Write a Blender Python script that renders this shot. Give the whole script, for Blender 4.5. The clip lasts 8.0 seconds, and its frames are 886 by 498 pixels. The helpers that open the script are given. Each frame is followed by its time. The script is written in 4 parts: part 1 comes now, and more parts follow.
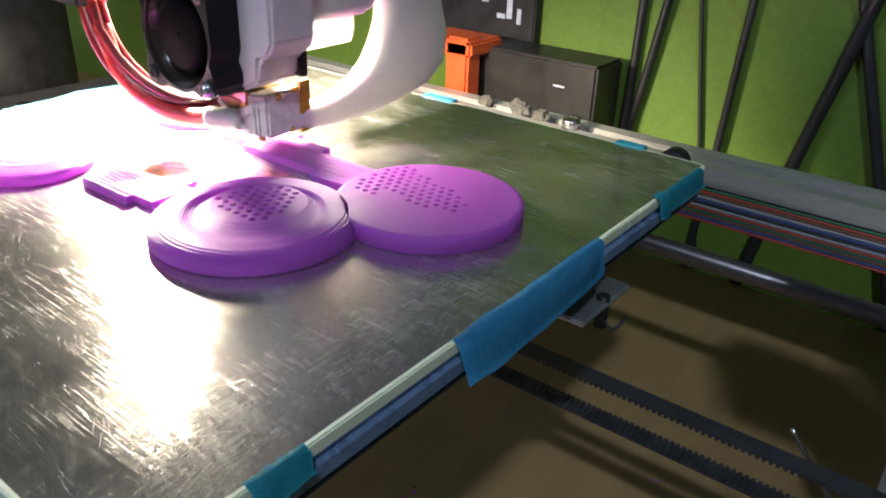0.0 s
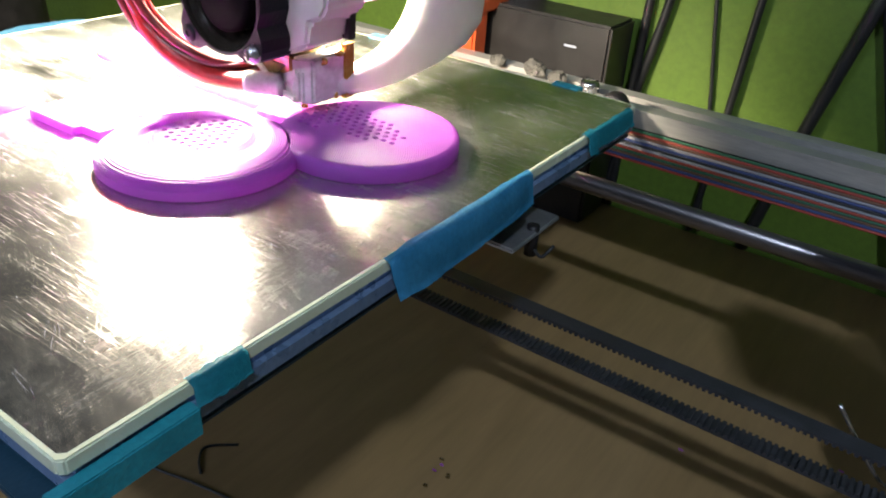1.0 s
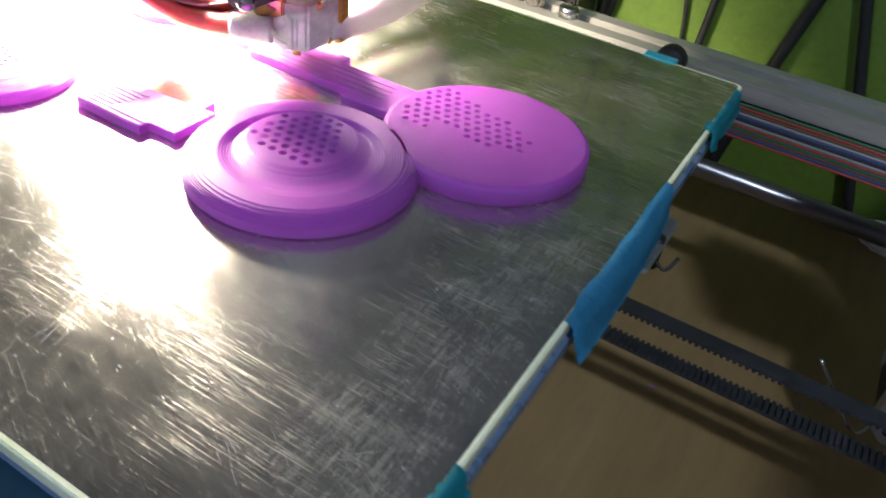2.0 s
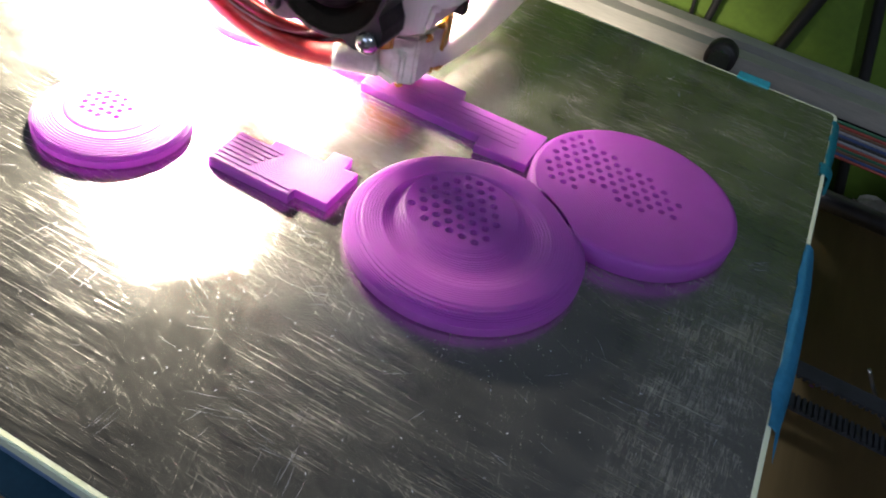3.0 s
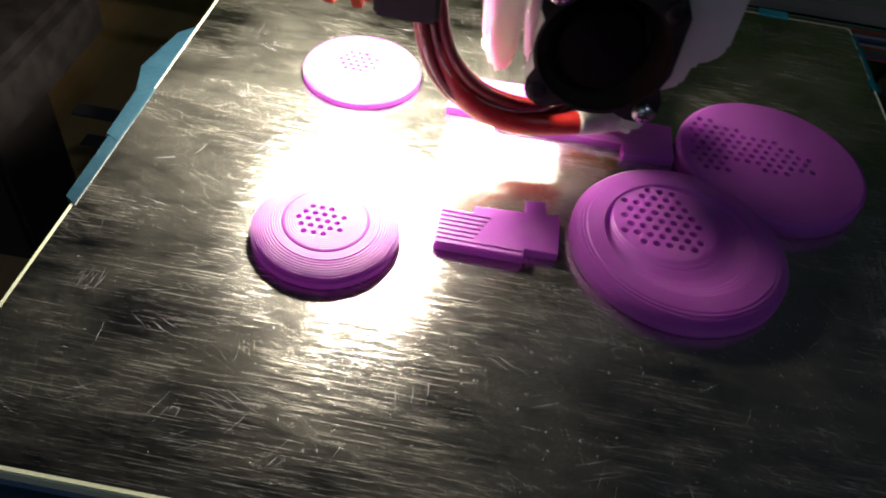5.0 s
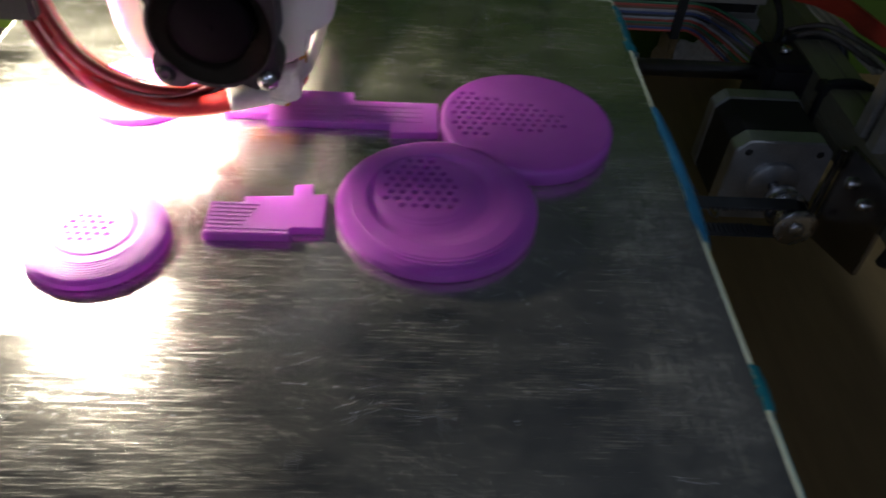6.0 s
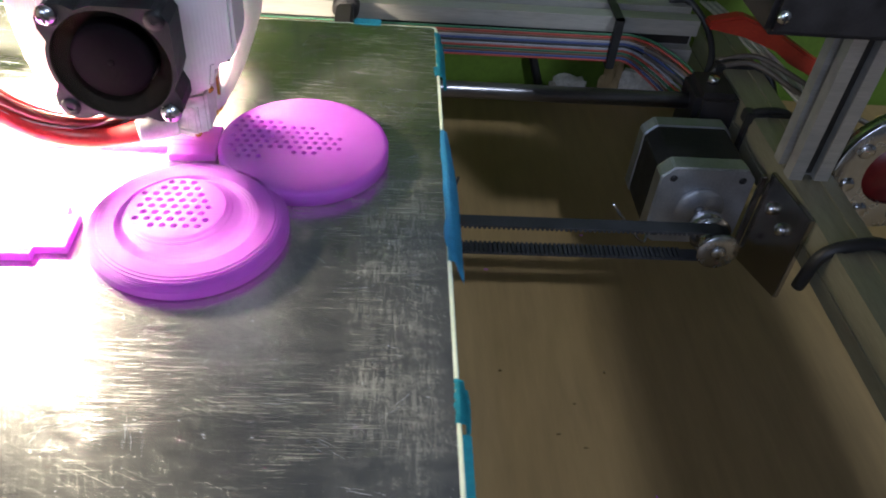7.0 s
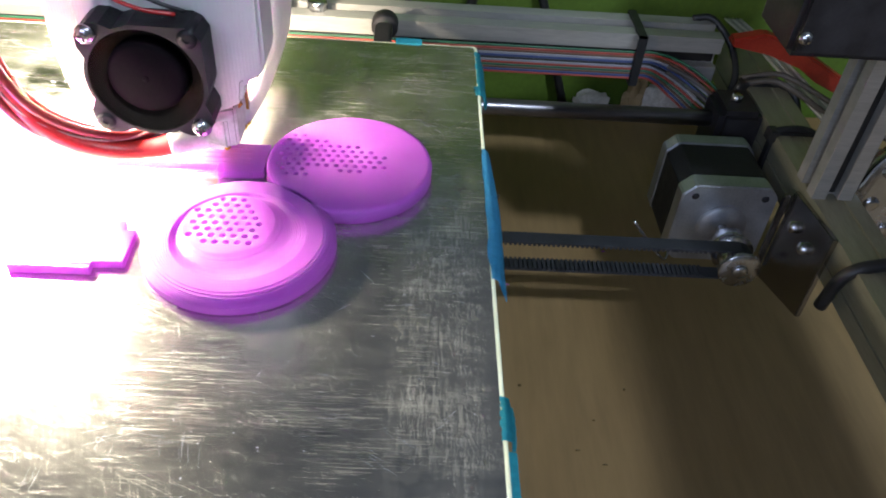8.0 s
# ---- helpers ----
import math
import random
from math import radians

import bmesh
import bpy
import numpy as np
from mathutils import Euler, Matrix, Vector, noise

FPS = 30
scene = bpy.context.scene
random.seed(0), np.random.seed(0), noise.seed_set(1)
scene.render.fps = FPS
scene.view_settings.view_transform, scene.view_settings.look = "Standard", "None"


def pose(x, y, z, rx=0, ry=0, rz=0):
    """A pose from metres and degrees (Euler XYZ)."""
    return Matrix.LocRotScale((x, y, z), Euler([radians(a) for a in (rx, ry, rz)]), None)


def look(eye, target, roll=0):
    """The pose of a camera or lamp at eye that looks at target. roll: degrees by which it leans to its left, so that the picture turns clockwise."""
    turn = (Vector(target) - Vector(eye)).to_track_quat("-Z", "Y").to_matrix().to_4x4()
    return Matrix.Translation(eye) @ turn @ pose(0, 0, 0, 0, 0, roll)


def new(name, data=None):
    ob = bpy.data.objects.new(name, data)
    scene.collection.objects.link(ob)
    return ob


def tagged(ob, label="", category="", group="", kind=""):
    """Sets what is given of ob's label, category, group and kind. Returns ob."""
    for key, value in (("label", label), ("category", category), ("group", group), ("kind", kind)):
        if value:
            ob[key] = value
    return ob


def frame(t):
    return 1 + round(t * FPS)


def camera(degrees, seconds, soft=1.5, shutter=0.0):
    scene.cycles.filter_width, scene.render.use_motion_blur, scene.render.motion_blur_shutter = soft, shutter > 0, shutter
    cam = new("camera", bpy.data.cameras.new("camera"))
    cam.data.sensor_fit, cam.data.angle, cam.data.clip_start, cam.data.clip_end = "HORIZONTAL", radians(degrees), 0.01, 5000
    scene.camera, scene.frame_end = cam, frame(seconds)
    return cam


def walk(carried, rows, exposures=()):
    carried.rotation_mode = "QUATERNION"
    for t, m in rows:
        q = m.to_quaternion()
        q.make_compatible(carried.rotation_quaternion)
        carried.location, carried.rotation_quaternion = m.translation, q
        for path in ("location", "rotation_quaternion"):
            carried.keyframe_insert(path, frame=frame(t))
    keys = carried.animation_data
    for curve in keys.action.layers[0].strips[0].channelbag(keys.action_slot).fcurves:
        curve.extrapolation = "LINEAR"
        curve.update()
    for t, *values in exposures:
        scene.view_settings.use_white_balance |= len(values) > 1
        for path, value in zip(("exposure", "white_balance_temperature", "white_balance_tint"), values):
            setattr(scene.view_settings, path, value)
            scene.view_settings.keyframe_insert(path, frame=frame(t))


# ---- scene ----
cam = camera(59.8, 8.0, soft=1.9, shutter=0.3)
PATH = [
    (0, (0.1023, -0.2277, 0.0806), (-0.0049, -0.0847, -0.0093), 2.1),
    (0.5, (0.0919, -0.2348, 0.0799), (-0.0122, -0.0900, -0.0108), 2.4),
    (1, (0.0755, -0.2343, 0.0811), (-0.0196, -0.0897, -0.0192), 4.0),
    (1.2, (0.0673, -0.2355, 0.0819), (-0.0228, -0.0909, -0.0230), 5.3),
    (2.3, (0.0372, -0.2289, 0.0970), (-0.0242, -0.0872, -0.0300), 9.6),
    (2.5, (0.0244, -0.2286, 0.1020), (-0.0307, -0.0870, -0.0280), 10.9),
    (3, (-0.0025, -0.2336, 0.1055), (-0.0464, -0.0937, -0.0305), 14.3),
    (3.5, (-0.0290, -0.2288, 0.1160), (-0.0703, -0.0947, -0.0264), 12.7),
    (4, (-0.0575, -0.2295, 0.1269), (-0.0872, -0.0984, -0.0212), 14.9),
    (4.5, (-0.0984, -0.2405, 0.1221), (-0.1152, -0.1072, -0.0261), 10.9),
    (4.7, (-0.1079, -0.2432, 0.1242), (-0.1198, -0.1090, -0.0236), 9.8),
    (5.8, (-0.0551, -0.2650, 0.1192), (-0.0463, -0.1213, -0.0196), 5.7),
    (6, (-0.0376, -0.2649, 0.1259), (-0.0260, -0.1211, -0.0127), 5.0),
    (6.5, (-0.0171, -0.2701, 0.1291), (-0.0040, -0.1219, -0.0045), 4.5),
    (7, (-0.0161, -0.2709, 0.1325), (-0.0009, -0.1231, -0.0013), 5.8),
    (7.5, (-0.0209, -0.2733, 0.1334), (-0.0105, -0.1242, 0.0005), 5.0),
    (8, (-0.0153, -0.2723, 0.1360), (-0.0064, -0.1224, 0.0039), 4.8),
]
# the clip's camera stops down while the bright pool fills its picture
EXPOSURES = [(0, 0.5), (1.2, 0.5), (2.5, 0.48), (3.0, -0.1), (3.5, -0.75), (4.0, -1.75), (4.5, -2.45), (5.8, -1.6),
             (6.0, -0.95), (6.5, 0.05), (7.0, 0.65), (7.5, 0.85), (8.0, 0.95)]
walk(cam, [(t, look(eye, target, roll)) for t, eye, target, roll in PATH], exposures=EXPOSURES)

# ---- light ----
world = bpy.data.worlds.new("room_air")
world.use_nodes = True
scene.world = world
world.node_tree.nodes["Background"].inputs[0].default_value = (0.75, 0.85, 1.0, 1)
world.node_tree.nodes["Background"].inputs[1].default_value = 0.085


def area_lamp(name, eye, target, size, watts, colour):
    data = bpy.data.lights.new(name, "AREA")
    data.shape, data.size, data.energy, data.color = "DISK", size, watts, colour
    ob = new(name, data)
    ob.matrix_basis = look(eye, target)
    return ob


area_lamp("led_light", (-0.1390, -0.0837, 0.0431), (-0.1380, -0.0847, 0), 0.026, 3.4, (1.0, 0.88, 0.70))
# added fill that brightens the bed in the wires' shadow
area_lamp("duct_fill", (-0.1050, -0.0767, 0.0166), (-0.1050, -0.0807, 0), 0.010, 0.22, (1.0, 0.90, 0.74))
# assumed lamp: brightens the hood and fills the head's shadow on the bed
area_lamp("hood_light", (-0.0885, -0.0667, 0.0361), (-0.0920, -0.0687, 0), 0.020, 0.55, (1.0, 0.88, 0.70))
# soft fill lamp added behind the camera; no window is known there
area_lamp("fill_light", (-0.60, -1.565, 0.72), (0.08, -0.02, -0.06), 0.80, 6.2, (0.56, 0.68, 1.0))
# unseen lamp standing for the room's light, placed to throw the table shadow
area_lamp("room_light", (0.60, -0.95, 1.35), (0.1, -0.05, -0.1), 0.12, 14.0, (0.67, 0.80, 1.0))

# ---- materials ----


def nodes_of(name):
    mat = bpy.data.materials.new(name)
    mat.use_nodes = True
    nt = mat.node_tree
    return mat, nt, nt.nodes["Principled BSDF"]


def link(nt, a, b):
    nt.links.new(a, b)


def coords(nt, stretch=(1, 1, 1), turn=0.0):
    tc, mp = nt.nodes.new("ShaderNodeTexCoord"), nt.nodes.new("ShaderNodeMapping")
    mp.inputs["Scale"].default_value = stretch
    vr = nt.nodes.new("ShaderNodeVectorRotate")
    vr.rotation_type = "Z_AXIS"
    vr.inputs["Angle"].default_value = turn
    link(nt, tc.outputs["Object"], vr.inputs["Vector"])
    link(nt, vr.outputs["Vector"], mp.inputs["Vector"])
    return mp.outputs["Vector"]


def noise_of(nt, scale, detail=4.0, rough=0.6, stretch=(1, 1, 1), twist=0.0, turn=0.0):
    n = nt.nodes.new("ShaderNodeTexNoise")
    n.inputs["Scale"].default_value, n.inputs["Detail"].default_value, n.inputs["Roughness"].default_value = scale, detail, rough
    n.inputs["Distortion"].default_value = twist
    link(nt, coords(nt, stretch, turn), n.inputs["Vector"])
    return n.outputs["Fac"]


def ramp(nt, fac, stops):
    r = nt.nodes.new("ShaderNodeValToRGB")
    while len(r.color_ramp.elements) < len(stops):
        r.color_ramp.elements.new(0.5)
    for e, (at, col) in zip(r.color_ramp.elements, stops):
        e.position = at
        e.color = (*col, 1) if isinstance(col, tuple) else (col, col, col, 1)
    link(nt, fac, r.inputs["Fac"])
    return r.outputs["Color"]


def bump(nt, height, strength, distance):
    b = nt.nodes.new("ShaderNodeBump")
    b.inputs["Strength"].default_value, b.inputs["Distance"].default_value = strength, distance
    link(nt, height, b.inputs["Height"])
    return b.outputs["Normal"]


def blend(nt, kind, fac, a, b):
    m = nt.nodes.new("ShaderNodeMix")
    m.data_type, m.blend_type = "RGBA", kind
    if isinstance(fac, float):
        m.inputs[0].default_value = fac
    else:
        link(nt, fac, m.inputs[0])
    for sock, val in ((m.inputs[6], a), (m.inputs[7], b)):
        if isinstance(val, tuple):
            sock.default_value = (*val, 1)
        else:
            link(nt, val, sock)
    return m.outputs[2]


def surface(name, dark, light, rough=(0.4, 0.6), metal=0.0, scale=60, fine=900, relief=0.0002, stretch=(1, 1, 1), coat=0.0, gloss=0.5):
    """A plain surface with mottling at two scales, uneven gloss and fine relief."""
    mat, nt, p = nodes_of(name)
    big, small = noise_of(nt, scale, 5, 0.6, stretch), noise_of(nt, fine, 3, 0.6, stretch)
    col = ramp(nt, big, [(0.3, dark), (0.7, light)])
    col = blend(nt, "OVERLAY", 0.35, col, ramp(nt, small, [(0.25, 0.3), (0.75, 0.7)]))
    link(nt, col, p.inputs["Base Color"])
    link(nt, ramp(nt, big, [(0.3, rough[0]), (0.7, rough[1])]), p.inputs["Roughness"])
    p.inputs["Metallic"].default_value = metal
    p.inputs["Coat Weight"].default_value = coat
    p.inputs["Specular IOR Level"].default_value = gloss
    link(nt, bump(nt, small, 0.5, relief), p.inputs["Normal"])
    return mat


def printed_plastic(name, base, light, clear=0.36, soft=0.8):
    """Layered filament: fine ridges up the walls and rings over the top."""
    mat, nt, p = nodes_of(name)
    big = noise_of(nt, 70, 4)
    link(nt, ramp(nt, big, [(0.3, base), (0.72, light)]), p.inputs["Base Color"])
    layer = nt.nodes.new("ShaderNodeTexWave")
    layer.wave_type, layer.bands_direction = "BANDS", "Z"
    layer.inputs["Scale"].default_value, layer.inputs["Distortion"].default_value = 1050, 0.6
    link(nt, coords(nt), layer.inputs["Vector"])
    rings = nt.nodes.new("ShaderNodeTexWave")
    rings.wave_type, rings.rings_direction = "RINGS", "Z"
    rings.inputs["Scale"].default_value, rings.inputs["Distortion"].default_value = 560, 2.4
    rings.inputs["Detail"].default_value = 2.0
    link(nt, coords(nt), rings.inputs["Vector"])
    grain = noise_of(nt, 1800, 4, 0.7)
    h = blend(nt, "ADD", 0.75, layer.outputs["Color"], rings.outputs["Color"])
    h = blend(nt, "ADD", 1.0, h, grain)
    link(nt, bump(nt, h, 0.28, 0.0003), p.inputs["Normal"])
    link(nt, ramp(nt, grain, [(0.3, 0.36), (0.7, 0.56)]), p.inputs["Roughness"])
    p.inputs["Specular IOR Level"].default_value = 0.36
    p.inputs["Subsurface Weight"].default_value = soft
    p.inputs["Subsurface Radius"].default_value = (1.0, 0.4, 0.9)
    p.inputs["Subsurface Scale"].default_value = 0.004
    through_light = nt.nodes.new("ShaderNodeBsdfTranslucent")
    link(nt, ramp(nt, big, [(0.3, light), (0.72, light)]), through_light.inputs["Color"])
    mix = nt.nodes.new("ShaderNodeMixShader")
    mix.inputs[0].default_value = clear
    link(nt, p.outputs[0], mix.inputs[1])
    link(nt, through_light.outputs[0], mix.inputs[2])
    link(nt, mix.outputs[0], nt.nodes["Material Output"].inputs["Surface"])
    return mat


def strip(nt, axis, lo, hi, soft):
    """A soft-edged band of the object between two places on an axis, in metres."""
    tc, sep = nt.nodes.new("ShaderNodeTexCoord"), nt.nodes.new("ShaderNodeSeparateXYZ")
    link(nt, tc.outputs["Object"], sep.inputs[0])
    out = []
    for a, b in ((lo - soft, lo + soft), (hi + soft, hi - soft)):
        m = nt.nodes.new("ShaderNodeMapRange")
        m.interpolation_type = "SMOOTHSTEP"
        m.inputs["From Min"].default_value, m.inputs["From Max"].default_value = a, b
        link(nt, sep.outputs[axis], m.inputs["Value"])
        out.append(m.outputs[0])
    return blend(nt, "MULTIPLY", 1.0, out[0], out[1])


def glass_over_metal(name):
    """A thin clear plate on worn aluminium: soft mirror-like metal under a hazy film, with fine short scratches in patches and dried glue."""
    mat, nt, p = nodes_of(name)
    cloud = noise_of(nt, 26, 7, 0.62)
    patch = noise_of(nt, 48, 9, 0.74, (0.55, 1.6, 1), 0.3)
    streak = noise_of(nt, 3400, 6, 0.72, (0.028, 1.0, 1), 0.12)
    cross = noise_of(nt, 3000, 6, 0.74, (0.04, 1.0, 1), 0.15, 1.25)
    slant = noise_of(nt, 3300, 6, 0.74, (0.035, 1.0, 1), 0.12, 0.42)
    hair_x = noise_of(nt, 5200, 5, 0.72, (0.02, 1.0, 1), 0.08)
    hair_y = noise_of(nt, 2000, 7, 0.80, (1.0, 0.07, 1), 1.6)
    grit = noise_of(nt, 1100, 8, 0.82)
    times = lambda a, b: blend(nt, "MULTIPLY", 1.0, a, b)
    most = lambda a, b: blend(nt, "LIGHTEN", 1.0, a, b)
    worn = ramp(nt, patch, [(0.36, 0.0), (0.66, 1.0)])
    hair = blend(nt, "MIX", 0.5, ramp(nt, hair_x, [(0.44, 0.0), (0.60, 1.0)]), ramp(nt, streak, [(0.45, 0.0), (0.60, 1.0)]))
    other = blend(nt, "MIX", 0.5, ramp(nt, cross, [(0.46, 0.0), (0.64, 1.0)]), ramp(nt, slant, [(0.46, 0.0), (0.64, 1.0)]))
    hair = blend(nt, "MIX", ramp(nt, cloud, [(0.47, 0.0), (0.56, 0.75)]), hair, other)
    scuff = blend(nt, "MIX", 0.16, times(hair, worn), worn)
    base = ramp(nt, cloud, [(0.3, (0.42, 0.43, 0.44)), (0.72, (0.55, 0.54, 0.49))])
    base = blend(nt, "MIX", scuff, base, (0.66, 0.65, 0.58))
    # the clear metal
    link(nt, base, p.inputs["Base Color"])
    p.inputs["Metallic"].default_value = 1.0
    link(nt, ramp(nt, blend(nt, "MIX", 0.65, cloud, hair), [(0.28, 0.09), (0.72, 0.30)]), p.inputs["Roughness"])
    p.inputs["Coat Weight"].default_value = 0.8
    p.inputs["Coat Roughness"].default_value = 0.06
    groove = blend(nt, "MIX", 0.35, blend(nt, "MIX", 0.5, hair_x, streak), hair)
    relief = bump(nt, blend(nt, "MIX", 0.16, groove, grit), 0.38, 0.0001)
    link(nt, relief, p.inputs["Normal"])
    # the hazy film: a wide soft sheen over the metal
    film = nt.nodes.new("ShaderNodeBsdfPrincipled")
    link(nt, base, film.inputs["Base Color"])
    film.inputs["Metallic"].default_value = 1.0
    link(nt, ramp(nt, grit, [(0.3, 0.26), (0.7, 0.38)]), film.inputs["Roughness"])
    film.inputs["Sheen Weight"].default_value = 0.8
    film.inputs["Sheen Roughness"].default_value = 0.35
    film.inputs["Sheen Tint"].default_value = (1.0, 0.96, 0.84, 1)
    link(nt, relief, film.inputs["Normal"])
    m1 = nt.nodes.new("ShaderNodeMixShader")
    link(nt, ramp(nt, blend(nt, "MIX", 0.80, cloud, scuff), [(0.08, 0.02), (0.62, 0.28)]), m1.inputs[0])
    link(nt, p.outputs[0], m1.inputs[1])
    link(nt, film.outputs[0], m1.inputs[2])
    # dried glue: thin streaks, a brushed band beside the edge, and grit
    smear = nt.nodes.new("ShaderNodeBsdfDiffuse")
    smear.inputs["Color"].default_value = (0.60, 0.60, 0.54, 1)
    lines = most(ramp(nt, streak, [(0.52, 0.0), (0.64, 0.32)]), most(ramp(nt, slant, [(0.56, 0.0), (0.66, 0.36)]), ramp(nt, cross, [(0.57, 0.0), (0.67, 0.36)])))
    lines = times(lines, ramp(nt, patch, [(0.44, 0.0), (0.68, 0.9)]))
    band = times(strip(nt, 0, 0.074, 0.097, 0.005), strip(nt, 1, -0.13, 0.01, 0.03))
    band = times(band, times(ramp(nt, hair_y, [(0.46, 0.02), (0.64, 0.42)]), ramp(nt, patch, [(0.36, 0.08), (0.6, 1.0)])))
    specks = times(ramp(nt, grit, [(0.58, 0.0), (0.74, 0.6)]), ramp(nt, cloud, [(0.46, 0.0), (0.62, 0.7)]))
    bloom = ramp(nt, blend(nt, "MIX", 0.4, cloud, patch), [(0.42, 0.0), (0.68, 0.08)])
    glue = most(most(most(lines, band), specks), bloom)
    m2 = nt.nodes.new("ShaderNodeMixShader")
    link(nt, glue, m2.inputs[0])
    link(nt, m1.outputs[0], m2.inputs[1])
    link(nt, smear.outputs[0], m2.inputs[2])
    link(nt, m2.outputs[0], nt.nodes["Material Output"].inputs["Surface"])
    return mat


def lamp_glow(name, colour, strength):
    mat, nt, p = nodes_of(name)
    p.inputs["Base Color"].default_value = (*colour, 1)
    p.inputs["Emission Color"].default_value = (*colour, 1)
    p.inputs["Emission Strength"].default_value = strength
    return mat


PURPLE = printed_plastic("purple_filament", (0.41, 0.095, 0.50), (0.50, 0.128, 0.59))
WHITE = printed_plastic("white_filament", (0.58, 0.55, 0.54), (0.66, 0.63, 0.62), 0.14, 0.4)
RED = surface("red_plastic", (0.32, 0.022, 0.012), (0.48, 0.05, 0.022), (0.4, 0.6))
BROWNCABLE = surface("brown_grey_cable", (0.06, 0.05, 0.04), (0.12, 0.10, 0.085), (0.4, 0.6))
ORANGE = surface("orange_plastic", (0.50, 0.07, 0.018), (0.64, 0.11, 0.028), (0.3, 0.45))
BLACK = surface("black_plastic", (0.012, 0.011, 0.012), (0.028, 0.025, 0.026), (0.42, 0.6), scale=120, gloss=0.3)
FANBLACK = surface("fan_frame_black", (0.004, 0.004, 0.005), (0.009, 0.008, 0.010), (0.4, 0.55), scale=90, gloss=0.22)
HUB = surface("fan_label_black", (0.004, 0.0028, 0.0036), (0.008, 0.0055, 0.007), (0.6, 0.75), gloss=0.02)
BROWNISH = surface("fan_barrel", (0.018, 0.013, 0.010), (0.034, 0.026, 0.019), (0.14, 0.24), scale=40, fine=300, coat=0.6)
STEEL = surface("steel", (0.50, 0.50, 0.51), (0.66, 0.66, 0.67), (0.16, 0.32), 1.0, 150, 1500, 0.00005)
ALU = surface("aluminium_extrusion", (0.36, 0.35, 0.32), (0.50, 0.485, 0.45), (0.28, 0.44), 0.5, 40, 700, 0.00005, (0.2, 3, 3))
ALU_Y = surface("aluminium_side_rail", (0.27, 0.255, 0.18), (0.37, 0.35, 0.25), (0.28, 0.44), 0.5, 40, 700, 0.00005, (3, 0.2, 3))
CASTALU = surface("cast_aluminium", (0.42, 0.43, 0.45), (0.58, 0.59, 0.61), (0.3, 0.45), 0.85, 90, 900, 0.0001)
ROD = surface("ground_steel_rod", (0.20, 0.19, 0.20), (0.30, 0.28, 0.29), (0.26, 0.4), 1.0, 60, 600, 0.00002, (0.3, 4, 4))
RUBBER = surface("black_rubber_belt", (0.014, 0.015, 0.018), (0.035, 0.036, 0.042), (0.5, 0.7), scale=200)
CABLE = surface("black_cable", (0.012, 0.012, 0.013), (0.022, 0.022, 0.022), (0.35, 0.55))
REDWIRE = surface("red_silicone", (0.30, 0.010, 0.011), (0.46, 0.024, 0.022), (0.28, 0.42), scale=200)
DARKRED = surface("dark_red_silicone", (0.12, 0.008, 0.008), (0.2, 0.014, 0.012), (0.3, 0.45), scale=200)
BRAID = surface("pale_braid", (0.22, 0.10, 0.09), (0.46, 0.28, 0.26), (0.4, 0.6), scale=400)
TAPE = surface("blue_masking_tape", (0.03, 0.25, 0.46), (0.07, 0.36, 0.60), (0.5, 0.7), scale=110, relief=0.0004)
TEAL = surface("teal_masking_tape", (0.015, 0.25, 0.32), (0.03, 0.34, 0.42), (0.45, 0.65), scale=110, relief=0.0004)
PALE = surface("pale_scratch", (0.36, 0.40, 0.50), (0.55, 0.56, 0.62), (0.5, 0.7), scale=300)
GLASSTOP = glass_over_metal("glass_plate")
# base colour lightened to stand for light carried through the plate
GLASSEDGE = surface("glass_edge", (0.74, 0.80, 0.56), (0.84, 0.88, 0.68), (0.12, 0.3), 0.0, 80, 900, 0.0001, coat=0.6)
# the blue that the aluminium reflects is put into its base colour
HEATPLATE = surface("heater_plate", (0.16, 0.27, 0.46), (0.28, 0.38, 0.56), (0.2, 0.4), 0.4, 70, 800)
PCB = surface("dark_heater_board", (0.01, 0.035, 0.06), (0.02, 0.06, 0.09), (0.3, 0.5))
TABLE = surface("table_wood", (0.22, 0.134, 0.052), (0.31, 0.20, 0.09), (0.45, 0.65), 0, 9, 160, 0.0004, (1.0, 0.15, 1))
WALLGREEN = surface("green_wall_paint", (0.088, 0.152, 0.012), (0.108, 0.184, 0.018), (0.6, 0.8), 0, 6, 250, 0.0004)
DARKREFLECT = surface("dark_reflected_wall", (0.055, 0.058, 0.064), (0.075, 0.078, 0.084), (0.7, 0.9), 0, 3, 120)
PLAINWALL = surface("grey_wall_paint", (0.17, 0.18, 0.20), (0.22, 0.23, 0.25), (0.7, 0.9), 0, 3, 120)
CREAMREFLECT = surface("cream_reflected_wall", (0.74, 0.68, 0.48), (0.82, 0.76, 0.56), (0.6, 0.8), 0, 4, 200)
KAPTON = surface("kapton_tape", (0.40, 0.17, 0.02), (0.62, 0.32, 0.06), (0.15, 0.3), 0.2, 300, coat=0.6)
INSUL = surface("white_insulation", (0.55, 0.52, 0.46), (0.76, 0.73, 0.68), (0.5, 0.7), 0, 300)
POLISHED = surface("polished_sheet", (0.28, 0.26, 0.25), (0.38, 0.36, 0.34), (0.18, 0.30), 1.0, 30, 900, 0.00003)
BRASS = surface("burnt_brass", (0.08, 0.05, 0.02), (0.2, 0.13, 0.05), (0.3, 0.5), 0.8, 300)
# case colour, also laid in the rail slots for their shade
DARKBOX = surface("dark_case_and_slot_shade", (0.009, 0.008, 0.0075), (0.020, 0.017, 0.015), (0.35, 0.5))
